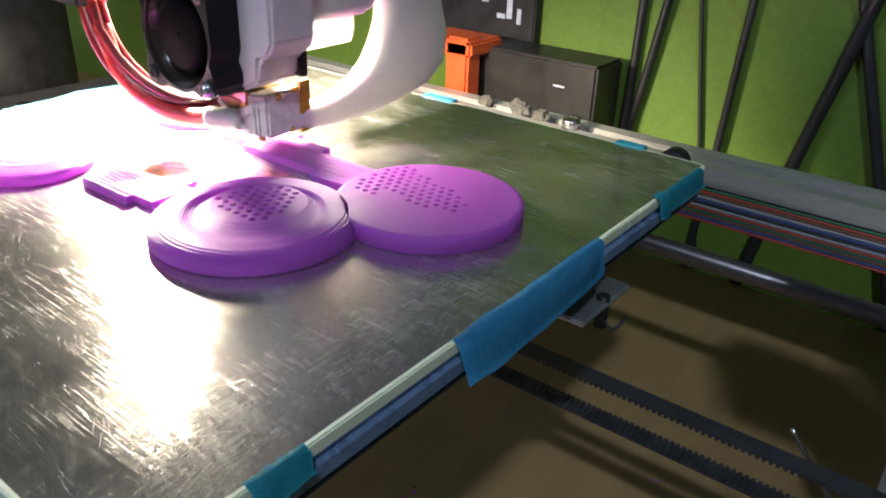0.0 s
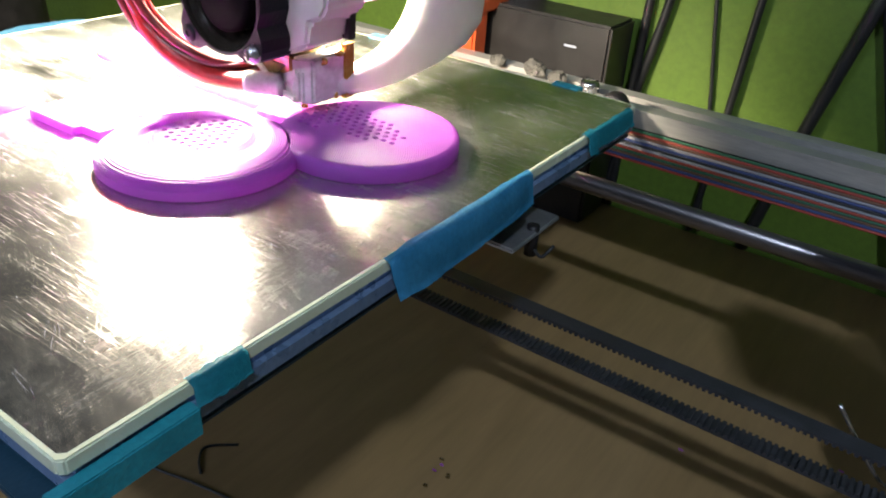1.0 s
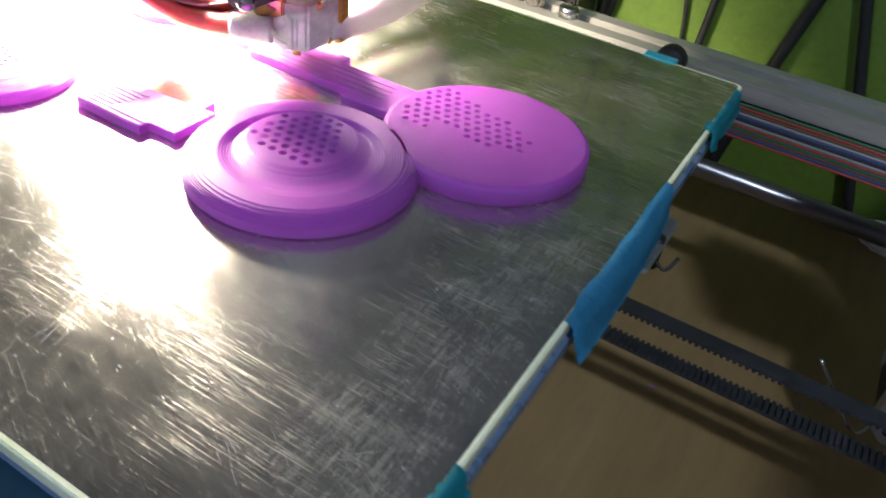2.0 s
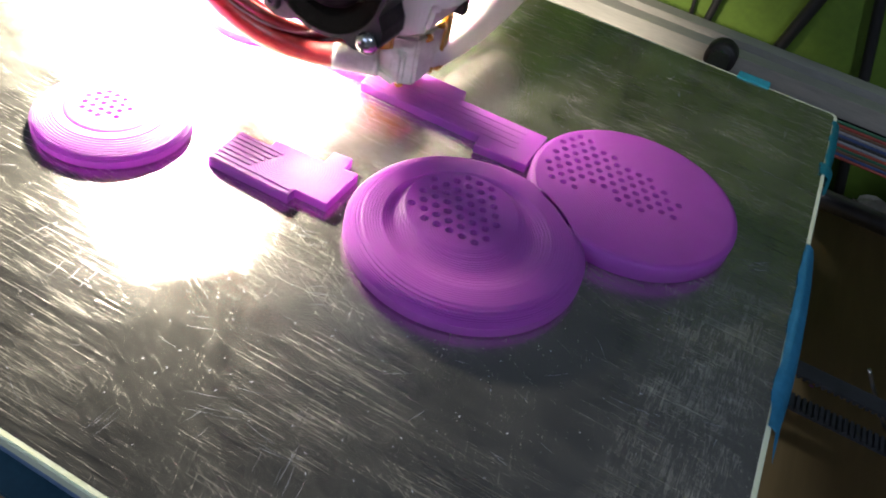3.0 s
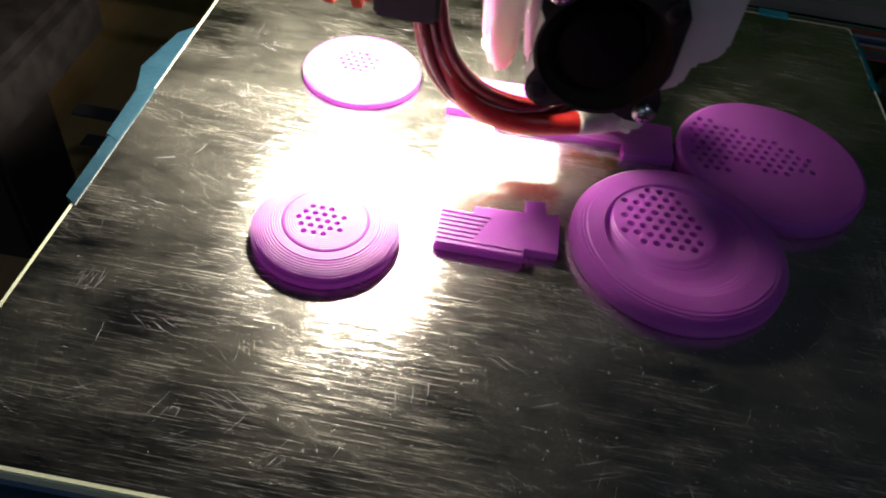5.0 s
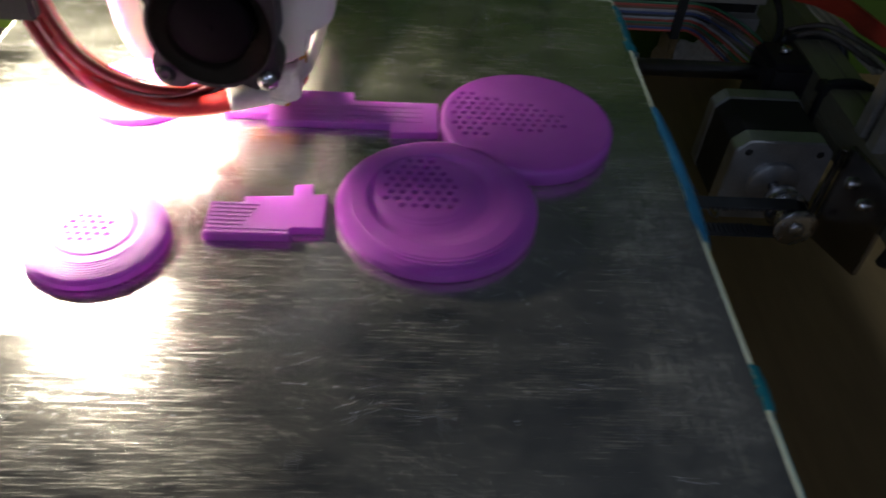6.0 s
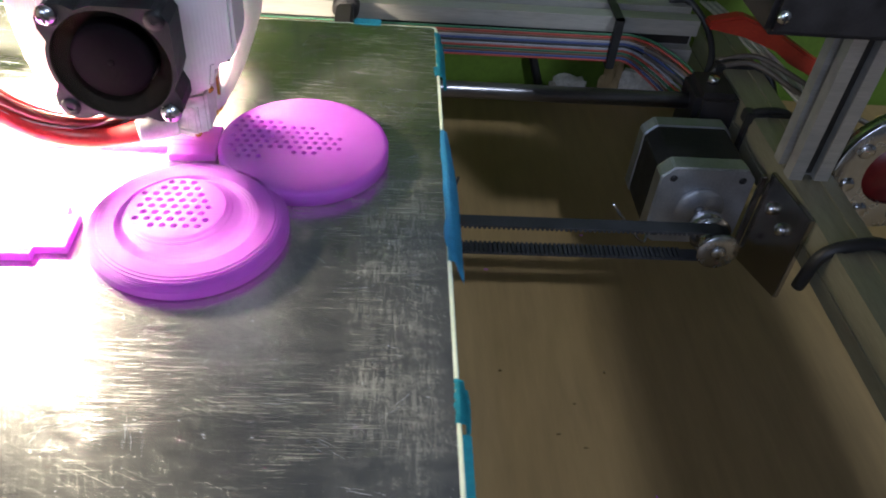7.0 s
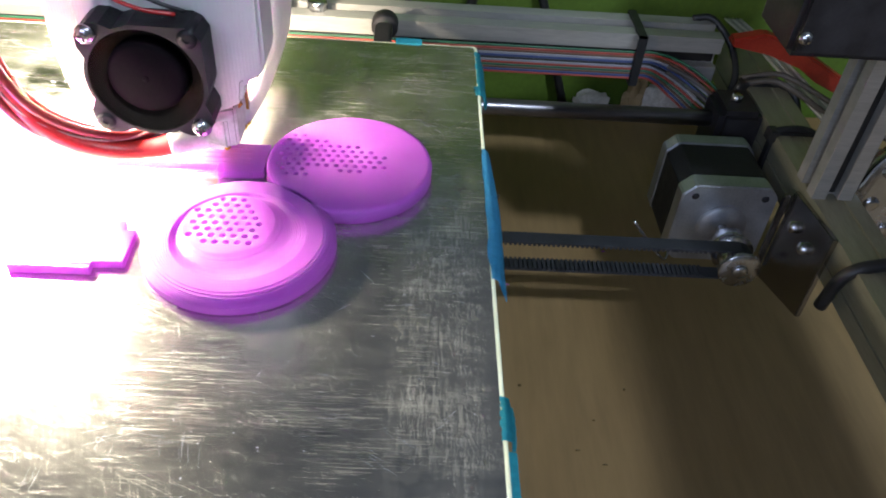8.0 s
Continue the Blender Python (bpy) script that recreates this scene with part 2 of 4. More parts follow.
KRAFT = surface("kraft_card", (0.34, 0.24, 0.12), (0.46, 0.34, 0.19), (0.6, 0.8))
GREYPAPER = surface("crumpled_grey_foil", (0.035, 0.032, 0.027), (0.085, 0.078, 0.064), (0.7, 0.9), 0.0, 120)
LED = lamp_glow("led_glow", (1.0, 0.96, 0.88), 14.0)
RIBBON = [surface("ribbon_" + n, d, l, (0.4, 0.55)) for n, d, l in (
    ("green", (0.02, 0.10, 0.05), (0.03, 0.14, 0.07)), ("red", (0.30, 0.04, 0.025), (0.40, 0.06, 0.04)),
    ("brown", (0.12, 0.06, 0.03), (0.16, 0.08, 0.045)), ("grey", (0.25, 0.25, 0.27), (0.33, 0.33, 0.35)),
    ("blue", (0.03, 0.05, 0.16), (0.05, 0.08, 0.22)), ("black", (0.015, 0.015, 0.016), (0.025, 0.025, 0.026)))]

# ---- building helpers: all sizes in millimetres ----
MM = 0.001
ORIGIN = {}


def thing(name, at, label, category, group="", kind=""):
    ob = new(name)
    ob.empty_display_size = 0.005
    ob.location = Vector(at) * MM
    ORIGIN[ob] = Vector(at)
    return tagged(ob, label, category, group, kind)


def part(name, bm, material, parent, label="", kind=""):
    at = ORIGIN[parent]
    for v in bm.verts:
        v.co = (v.co - at) * MM
    bmesh.ops.recalc_face_normals(bm, faces=bm.faces)
    me = bpy.data.meshes.new(name)
    bm.to_mesh(me)
    bm.free()
    me.materials.append(material)
    ob = new(name, me)
    ob.parent = parent
    ORIGIN[ob] = at
    return tagged(ob, label, kind=kind)


def solid(name, bm, material, label, category="", kind="structure", group=""):
    """A thing that is one mesh."""
    c = sum((v.co for v in bm.verts), Vector()) / len(bm.verts)
    c.z = min(v.co.z for v in bm.verts)
    for v in bm.verts:
        v.co = (v.co - c) * MM
    bmesh.ops.recalc_face_normals(bm, faces=bm.faces)
    me = bpy.data.meshes.new(name)
    bm.to_mesh(me)
    bm.free()
    me.materials.append(material)
    ob = new(name, me)
    ob.location = c * MM
    ORIGIN[ob] = c
    return tagged(ob, label, category, group, kind)


def smooth(bm):
    for f in bm.faces:
        f.smooth = True
    return bm


def box(x0, x1, y0, y1, z0, z1, bev=0.0, bm=None):
    own = bmesh.new()
    bmesh.ops.create_cube(own, size=1)
    for v in own.verts:
        v.co = Vector(((x0 + x1) / 2 + v.co.x * (x1 - x0), (y0 + y1) / 2 + v.co.y * (y1 - y0), (z0 + z1) / 2 + v.co.z * (z1 - z0)))
    if bev:
        bmesh.ops.bevel(own, geom=list(own.edges), offset=bev, segments=2, affect="EDGES")
    return join(bm, own)


def join(bm, own):
    if bm is None:
        return own
    me = bpy.data.meshes.new("scratch")
    own.to_mesh(me)
    own.free()
    bm.from_mesh(me)
    bpy.data.meshes.remove(me)
    return bm


def prism(poly, lo, hi, axis="z", bev=0.0, bm=None):
    """A polygon pushed from lo to hi along an axis; the polygon is in (x,y), (x,z) or (y,z)."""
    own = bmesh.new()

    def at(p, h):
        return {"z": (p[0], p[1], h), "y": (p[0], h, p[1]), "x": (h, p[0], p[1])}[axis]

    a, b = [own.verts.new(at(p, lo)) for p in poly], [own.verts.new(at(p, hi)) for p in poly]
    own.faces.new(a), own.faces.new(b)
    for i in range(len(poly)):
        own.faces.new((a[i - 1], a[i], b[i], b[i - 1]))
    bmesh.ops.recalc_face_normals(own, faces=own.faces)
    if bev:
        bmesh.ops.bevel(own, geom=list(own.edges), offset=bev, segments=2, affect="EDGES")
    return join(bm, own)


def lathe(profile, at=(0, 0, 0), axis="z", seg=48, bm=None):
    """Profile of (radius, height) turned round an axis."""
    own = bmesh.new()
    rings = []
    for r, h in profile:
        ring = []
        for i in range(seg if r > 1e-6 else 1):
            a = 2 * math.pi * i / seg
            u, v = r * math.cos(a), r * math.sin(a)
            c = {"z": (u, v, h), "y": (u, h, v), "x": (h, u, v)}[axis]
            ring.append(own.verts.new(Vector(c) + Vector(at)))
        rings.append(ring)
    for a, b in zip(rings, rings[1:]):
        for i in range(seg):
            q = [a[i % len(a)], a[(i + 1) % len(a)], b[(i + 1) % len(b)], b[i % len(b)]]
            q = list(dict.fromkeys(q))
            if len(q) > 2:
                own.faces.new(q)
    return join(bm, smooth(own))


def tube(points, r, seg=8, bm=None, steps=6):
    """A round cable through points, smoothed."""
    pts = [Vector(p) for p in points]
    ext = [pts[0] * 2 - pts[1], *pts, pts[-1] * 2 - pts[-2]]
    path = []
    for i in range(1, len(ext) - 2):
        p0, p1, p2, p3 = ext[i - 1:i + 3]
        for k in range(steps):
            t = k / steps
            path.append(0.5 * (2 * p1 + (p2 - p0) * t + (2 * p0 - 5 * p1 + 4 * p2 - p3) * t * t + (3 * p1 - p0 - 3 * p2 + p3) * t ** 3))
    path.append(pts[-1])
    own = bmesh.new()
    side = None
    rings = []
    for i, p in enumerate(path):
        d = (path[min(i + 1, len(path) - 1)] - path[max(i - 1, 0)]).normalized()
        side = d.orthogonal() if side is None else (side - d * side.dot(d))
        side.normalize()
        up = d.cross(side)
        rings.append([own.verts.new(p + (side * math.cos(a) + up * math.sin(a)) * r) for a in (2 * math.pi * k / seg for k in range(seg))])
    for a, b in zip(rings, rings[1:]):
        for i in range(seg):
            own.faces.new((a[i - 1], a[i], b[i], b[i - 1]))
    own.faces.new(rings[0]), own.faces.new(rings[-1])
    return join(bm, smooth(own))


def circle(cx, cy, r, n, start=0.0):
    return [(cx + r * math.cos(start + 2 * math.pi * i / n), cy + r * math.sin(start + 2 * math.pi * i / n)) for i in range(n)]


def pierced(outer, holes, z_top, depth, z_bottom=None):
    """A flat face with real blind holes in it, and a skirt down to z_bottom where given."""
    own = bmesh.new()

    def loop(pts, z):
        vs = [own.verts.new((x, y, z)) for x, y in pts]
        return vs, [own.edges.new((vs[i - 1], vs[i])) for i in range(len(vs))]

    ring, edges = loop(outer, z_top)
    walls = []
    for h in holes:
        vs, es = loop(h, z_top)
        edges += es
        walls.append((vs, h))
    bmesh.ops.triangle_fill(own, use_beauty=True, use_dissolve=False, edges=edges)
    for vs, h in walls:
        low = [own.verts.new((x, y, z_top - depth)) for x, y in h]
        for i in range(len(h)):
            own.faces.new((vs[i - 1], vs[i], low[i], low[i - 1]))
        own.faces.new(low)
    if z_bottom is not None:
        low = [own.verts.new((x, y, z_bottom)) for x, y in outer]
        for i in range(len(outer)):
            own.faces.new((ring[i - 1], ring[i], low[i], low[i - 1]))
    return own


def screw_head(at, r, name, parent, label="shiny steel cross-head screw"):
    """A domed screw head that faces -y, with a raised black cross for its shaded recess."""
    x, y, z = at
    bm = lathe([(0, -0.62 * r), (0.45 * r, -0.58 * r), (0.8 * r, -0.38 * r), (r, -0.05 * r), (r, 0.25 * r), (0, 0.25 * r)], at, "y", 20)
    head = part(name, bm, STEEL, parent, label)
    bm = box(x - 0.5 * r, x + 0.5 * r, y - 0.68 * r, y - 0.5 * r, z - 0.12 * r, z + 0.12 * r)
    box(x - 0.12 * r, x + 0.12 * r, y - 0.681 * r, y - 0.5 * r, z - 0.5 * r, z + 0.5 * r, bm=bm)
    part("cross_shade", bm, BLACK, head)


# ---- the setting ----
TABLE_Z = -130.0
solid("table_top", box(-700, 700, -800, 184, TABLE_Z - 25, TABLE_Z, 1.0), TABLE, "brown wooden table top under the printer", "table")
solid("wall_north", box(-1500, 1500, 190, 300, -900, 210), WALLGREEN, "bright green painted wall behind the printer", "wall")
# unseen upper wall, made dark so the bed mirrors little light
solid("wall_north_upper", box(-1500, 1500, 190, 300, 210, 1360), DARKREFLECT, "unseen dark grey wall, there to darken the bed's reflection", "wall")
# the opening and its frame are made up to house the fill lamp
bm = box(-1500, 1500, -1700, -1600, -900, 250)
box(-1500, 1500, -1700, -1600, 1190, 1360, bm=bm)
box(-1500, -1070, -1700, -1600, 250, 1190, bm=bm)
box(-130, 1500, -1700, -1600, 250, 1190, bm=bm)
solid("wall_south", bm, PLAINWALL, "plain grey wall with an opening added for the fill lamp", "wall")
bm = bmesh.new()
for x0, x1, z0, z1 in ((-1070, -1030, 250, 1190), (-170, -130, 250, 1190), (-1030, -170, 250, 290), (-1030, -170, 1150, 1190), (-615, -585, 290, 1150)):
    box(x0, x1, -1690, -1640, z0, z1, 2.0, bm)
solid("fill_lamp_frame", bm, WHITE, "unseen white frame added round the fill lamp", "window")
# unseen wall coloured cream as a reflector for the bed's warm glow
solid("wall_west", box(-1600, -1500, -1600, 190, -900, 1360), CREAMREFLECT, "unseen cream wall, there to warm the bed's reflection", "wall")
solid("wall_east", box(1500, 1600, -1600, 190, -900, 1360), PLAINWALL, "plain grey wall", "wall")
solid("ceiling", box(-1500, 1500, -1600, 190, 1360, 1410), PLAINWALL, "plain grey ceiling", "ceiling")
solid("floor", box(-1500, 1500, -1600, 190, -950, -900), TABLE, "plain brown floor", "floor")

BED_RIDERS = []
HEAD_RIDERS = []


def on_bed(ob):
    BED_RIDERS.append(ob)
    return ob


# ---- the print bed ----
def print_bed():
    bed = on_bed(thing("print_bed", (-100, -100, -8), "square glass print bed with scratches, glue smears and blue tape", "print bed"))
    rim = [(-200, -199), (-199, -200), (-1, -200), (0, -199), (0, -1), (-1, 0), (-199, 0), (-200, -1)]
    bm = prism([(x + 1.1 if x < -100 else x - 1.1, y + 1.1 if y < -100 else y - 1.1) for x, y in rim], -0.2, 0.02)
    part("glass_surface", bm, GLASSTOP, bed, "worn glass over brushed aluminium, with whitish smears")
    part("glass_edge", prism(rim, -3.0, 0.0, bev=0.35), GLASSEDGE, bed, "yellow-green cut glass edge, lightened for light inside the glass")
    part("heater_plate", box(-199, 0.6, -199, -1.0, -9.2, -3.05, 1.6), HEATPLATE, bed, "thin aluminium plate under the glass, reflected blue put into its colour")
    part("heater_board", box(-201, -0.5, -203.5, -1.5, -10.6, -9.25, 0.3), PCB, bed, "dark blue heater board")
    part("carriage_plate", box(-150, 3, -80, -54, -19.5, -18, 0.5), CASTALU, bed, "flat aluminium carriage plate")
    part("carriage_block", box(-140, -14, -84, -50, -18, -10.6, 1.0), BLACK, bed)
    bm = lathe([(0, -2), (1.8, -2), (1.8, 7), (0, 7)], (1, -66, -24), seg=12)
    part("clip", bm, BLACK, bed, "small black wire clip")
    part("bed_bearing", lathe([(0, 74.6), (2.6, 74.6), (3.0, 75.4), (5.4, 75.4), (6.4, 76.4), (6.4, 83.0), (5, 84.4), (0, 84.4)], (-38.9, 0, -31.0), "y", 28), BLACK, bed, "round black bearing end")
    part("bearing_arm", box(-42.9, -34.9, -4, 72.9, -32.3, -26.3, 1.0), BLACK, bed)
    part("clip_wire", tube([(1, -66, -23), (5, -67, -25), (7, -64, -22)], 0.5), CABLE, bed, "short dark wire")

    def tape(y0, y1, over, drop, mat, label, flap=0.0, seed=1, lift=0.0):
        """A strip folded over the edge at x = 0: on the glass, round the edge and down, with wavy ends."""
        rnd = random.Random(seed)
        bm = bmesh.new()
        n, rows = 14, []
        for i in range(n + 1):
            s = i / n
            y = y0 + (y1 - y0) * s
            bulge = flap * math.sin(math.pi * s) ** 0.7
            off = lift * (1 - s) ** 1.6
            j = rnd.uniform(-0.35, 0.35)
            prof = [(-over + j, 0.25), (-0.6, 0.35 + 0.3 * bulge), (0.9 + bulge, -0.4), (1.3 + 1.4 * bulge + 0.4 * off, -3.6),
                    (1.6 + 1.2 * bulge + 0.3 * j + 0.8 * off, -0.5 * drop - 2), (2.2 + 0.8 * bulge + off, -drop + j)]
            rows.append([bm.verts.new((x, y, z)) for x, z in prof])
        for a, b in zip(rows, rows[1:]):
            for k in range(5):
                bm.faces.new((a[k], a[k + 1], b[k + 1], b[k]))
        bmesh.ops.solidify(bm, geom=list(bm.faces), thickness=0.25)
        part("tape_strip", smooth(bm), mat, bed, label)

    tape(-33, -5, 1.0, 4.6, TEAL, "short teal tape strip over the edge", 0.5, 1)
    tape(-37, -31, 2.0, 5.6, TEAL, "short teal tape strip over the edge", 0.9, 5)
    tape(-129, -70, 1.2, 8.6, TAPE, "long wrinkled blue tape strip, lifting off", 1.4, 2, 1.8)
    tape(-178, -166.5, 1.2, 3.6, TEAL, "short teal tape strip over the edge", 0.5, 3)
    part("tape_strip", box(-0.5, 2.4, -203, -178, -9.3, -3.6, 0.3), TEAL, bed, "teal tape round the board edge")
    part("tape_strip", box(-31, -21, -1.5, 3.0, -4, 0.4, 0.2), TEAL, bed, "small teal tape strip over the edge")
    part("tape_strip", box(-112, -98, -1.5, 3.0, -4, 0.4, 0.2), TAPE, bed, "small blue tape strip over the edge")
    # left-edge tapes take a dark material for the dim light there
    bm = prism([(-199, -118), (-202.5, -116), (-203, -98), (-206, -88), (-203, -70), (-199.5, -66)], -0.3, 0.4)
    part("tape_strip", bm, PCB, bed, "tape over the edge, its dimness put into the colour")
    bm = prism([(-198.6, -140), (-201.5, -138), (-202, -100), (-198.8, -96)], -4, 0.3)
    part("tape_strip", bm, PCB, bed, "blue tape over the edge, its dimness put into the colour")
    # scratches worn into the surface
    rnd = random.Random(7)
    bm = bmesh.new()
    for _ in range(300):
        x, y = rnd.uniform(-190, -8), rnd.uniform(-196, -8)
        a, many = rnd.gauss(0.05, 0.35), rnd.choice((1, 1, 1, 2, 4, 7))
        if rnd.random() < 0.3:
            a += 1.4
        for _ in range(many):
            ln, wd = rnd.uniform(1.0, 8.0), rnd.uniform(0.014, 0.036)
            turn = a + rnd.gauss(0, 0.07)
            d, n = Vector((math.cos(turn), math.sin(turn), 0)), Vector((-math.sin(turn), math.cos(turn), 0))
            c = Vector((min(-5, max(-194, x + rnd.gauss(0, 2.0))), min(-5, max(-194, y + rnd.gauss(0, 1.5))), 0.03))
            bm.faces.new([bm.verts.new(p) for p in (c - d * ln / 2, c - n * wd, c + d * ln / 2 + n * ln * 0.04, c + n * wd)])
    for _ in range(260):
        x, y = rnd.gauss(-85, 45), rnd.gauss(-165, 22)
        if not (-194 < x < -6 and -195 < y < -6):
            continue
        a, r = rnd.uniform(0, 6.28), rnd.uniform(0.08, 0.28)
        bm.faces.new([bm.verts.new((x + r * k * math.cos(a + q), y + r * k * math.sin(a + q), 0.03)) for q, k in ((0, 1.6), (1.5, 0.5), (3.1, 1.0), (4.6, 0.4))])
    part("scratched_rest", bm, PALE, bed, "fine pale scratches", "stuff")
    return bed


# ---- the printed pieces ----
C1, R1 = (-66.3, -120.9), 24.8
C2, R2 = (-40.9, -85.8), 24.1


def terraced(profile, layer=0.24):
    """Break the sloping stretches of a (radius, height, shift) profile into printed layers: treads and risers."""
    rows = [profile[0]]
    for (r0, z0, f0), (r1, z1, f1) in zip(profile, profile[1:]):
        n = round(abs(z1 - z0) / layer)
        if n < 1 or abs(r1 - r0) < 0.3:
            rows.append((r1, z1, f1))
            continue
        for k in range(1, n + 1):
            u = k / n
            r, f = r0 + (r1 - r0) * u, f0 + (f1 - f0) * u
            rows += [(r - 0.06 * (r1 - r0) / n, rows[-1][1], f), (r, z0 + (z1 - z0) * u, f)]
    return rows


def rim_profile(r, h, inner):
    return [(r - 0.5, 0.0), (r, 0.4), (r, h - 1.0), (r - 0.25, h - 0.4), (r - 0.9, h - 0.05), (r - 1.3, h), *inner]


def double_disc():
    top = 4.6
    piece = on_bed(thing("printed_double_disc", (*C1, 0), "two joined purple plastic discs with honeycomb holes, lying on the bed", "printed part"))
    # flat disc with a band of holes
    holes = []
    for j in range(-7, 8):
        for i in range(-10, 11):
            x, y = C2[0] - 6.5 + 2.75 * i + (1.375 if j % 2 else 0), C2[1] + 2.0 + 2.45 * j
            u, v = x - C2[0], y - C2[1]
            left = -21.5 < u < -11 and -8.5 < v < 13.5 - abs(u + 17) * 0.6
            mid = -11 <= u < 11 and abs(v - 1.2 + 0.18 * u) < (7.2 - max(0, u) * 0.30)
            if (left or mid) and math.hypot(u, v) < R2 - 2.6 and math.hypot(x - C1[0], y - C1[1]) > R1 + 1.2:
                holes.append(circle(x, y, 0.86, 8, 0.3))
    bm = pierced(circle(*C2, R2 - 1.6, 96), holes, top, 2.6)
    lathe(rim_profile(R2, top, [(R2 - 1.6, top)]), (*C2, 0), seg=96, bm=bm)
    part("flat_disc", bm, PURPLE, piece)
    # disc with a raised ring, a sunk moat and a pierced island
    island, isle_z = (C1[0] - 3.6, C1[1] + 4.4), 4.4
    holes = []
    for j in range(-6, 7):
        for i in range(-6, 7):
            x, y = island[0] - 0.6 + 2.85 * i + (1.42 if j % 2 else 0), island[1] + 2.5 * j
            u, v = x - island[0], y - island[1]
            if math.hypot(u, v) < 10.6 and u + 0.35 * v < 8.2 and v > -9.5:
                holes.append(circle(x, y, 0.92, 8, 0.2))
    own = pierced(circle(*island, 11.8, 96), holes, isle_z, 2.8)
    bm = own
    n = 96
    loops = []
    slope = [(11.8, isle_z, 1.0), (12.6, isle_z - 0.25, 0.86), (13.4, 3.8, 0.72), (14.6, 3.6, 0.5), (15.6, 3.8, 0.3), (16.6, 4.4, 0.12), (17.6, 4.75, 0.0), (18.8, 4.8, 0.0),
                                   (21.6, 4.6, 0.0), (23.2, 4.05, 0.0), (24.2, 3.3, 0.0), (R1, 2.4, 0.0), (R1, 0.4, 0.0), (R1 - 0.5, 0.0, 0.0)]
    for r, z, f in slope[:7] + terraced(slope[7:]):
        cx, cy = C1[0] + (island[0] - C1[0]) * f, C1[1] + (island[1] - C1[1]) * f
        loops.append([bm.verts.new((x, y, z)) for x, y in circle(cx, cy, r, n)])
    for a, b in zip(loops, loops[1:]):
        for i in range(n):
            bm.faces.new((a[i - 1], a[i], b[i], b[i - 1])).smooth = a[i].co.z > 3.5 and (a[i].co.xy - Vector(C1)).length < 17.4
    part("ringed_disc", bm, PURPLE, piece, "purple disc with a raised ring round a pierced island")


def small_disc(at, r, pierced_top, label):
    piece = on_bed(thing("printed_small_disc", (*at, 0), label, "printed part", "small printed discs"))
    isle = 4.6
    holes = []
    if pierced_top:
        for j in range(-2, 3):
            for i in range(-4, 5):
                x, y = at[0] - 1.6 + 2.1 * i + (1.05 if j % 2 else 0), at[1] - 0.6 + 1.9 * j
                if math.hypot((x - at[0] + 1.6) / 6.2, (y - at[1] + 0.6) / 4.4) < 1 and math.hypot(x - at[0], y - at[1]) < 6.9:
                    holes.append(circle(x, y, 0.7, 7))
    bm = pierced(circle(*at, 8.0, 48), holes, isle, 2.2)
    lathe([(8.0, isle), (8.6, isle), (9.0, isle - 0.05), (9.4, isle - 0.2), (9.4, 3.8)], (*at, 0), seg=64, bm=bm)
    part("raised_island", bm, PURPLE, piece)
    rows = terraced([(9.3, 4.35, 0), (10.4, 4.45, 0), (11.6, 4.2, 0), (13.2, 3.6, 0), (r - 0.9, 2.7, 0), (r, 1.8, 0), (r, 0.4, 0), (r - 0.4, 0, 0)])
    bm = lathe([row[:2] for row in rows], (*at, 0), seg=64)
    for f in bm.faces:
        f.smooth = False
    part("domed_rim", bm, PURPLE, piece)


def stepped_plate():
    piece = on_bed(thing("printed_stepped_plate", (-108, -126, 0), "thin purple printed plate with stepped edges and ridges", "printed part"))
    bm = prism([(-120.7, -133.9), (-120.7, -122.8), (-113.1, -122.3), (-113.2, -120.2), (-101.3, -119.4), (-101.6, -115.3), (-97.2, -114.7),
                (-96.7, -118.8), (-93.5, -118.4), (-93.4, -130.8), (-100.9, -131.0), (-100.9, -133.6)], 0, 2.3, bev=0.15)
    part("plate", bm, PURPLE, piece)
    for k in range(8):
        y = -133.2 + 1.42 * k
        part("ridge", box(-120.5, -101.4 if k < 2 else -113.4 + 0.6 * k, y - 0.42, y + 0.42, 2.2, 2.58, 0.12), PURPLE, piece)


def stepped_bar():
    piece = on_bed(thing("printed_stepped_bar", (-95, -82, 0), "long thin purple printed bar with stepped edges", "printed part"))
    bm = prism([(-125, -84.8), (-125, -78.6), (-120.4, -77.6), (-120.8, -69.6), (-105.4, -68.8), (-105.3, -72.4), (-89.8, -72.4), (-89.2, -76.6), (-65.5, -76.4),
                (-65.5, -90.6), (-78.5, -91.5), (-78.9, -87.6), (-112, -87.7), (-112.2, -84.8)], 0, 2.3, bev=0.15)
    part("bar", bm, PURPLE, piece)
    for k in range(4):
        y = -86.0 + 2.3 * k
        part("ridge", box(-112, -70, y - 0.5, y + 0.5, 2.2, 2.42, 0.08), PURPLE, piece)


# ---- the print head ----
HEAD_AT = Vector((2.0, -0.7, 1.6))


def on_head(ob):
    ob.location += HEAD_AT * MM
    HEAD_RIDERS.append(ob)
    return ob


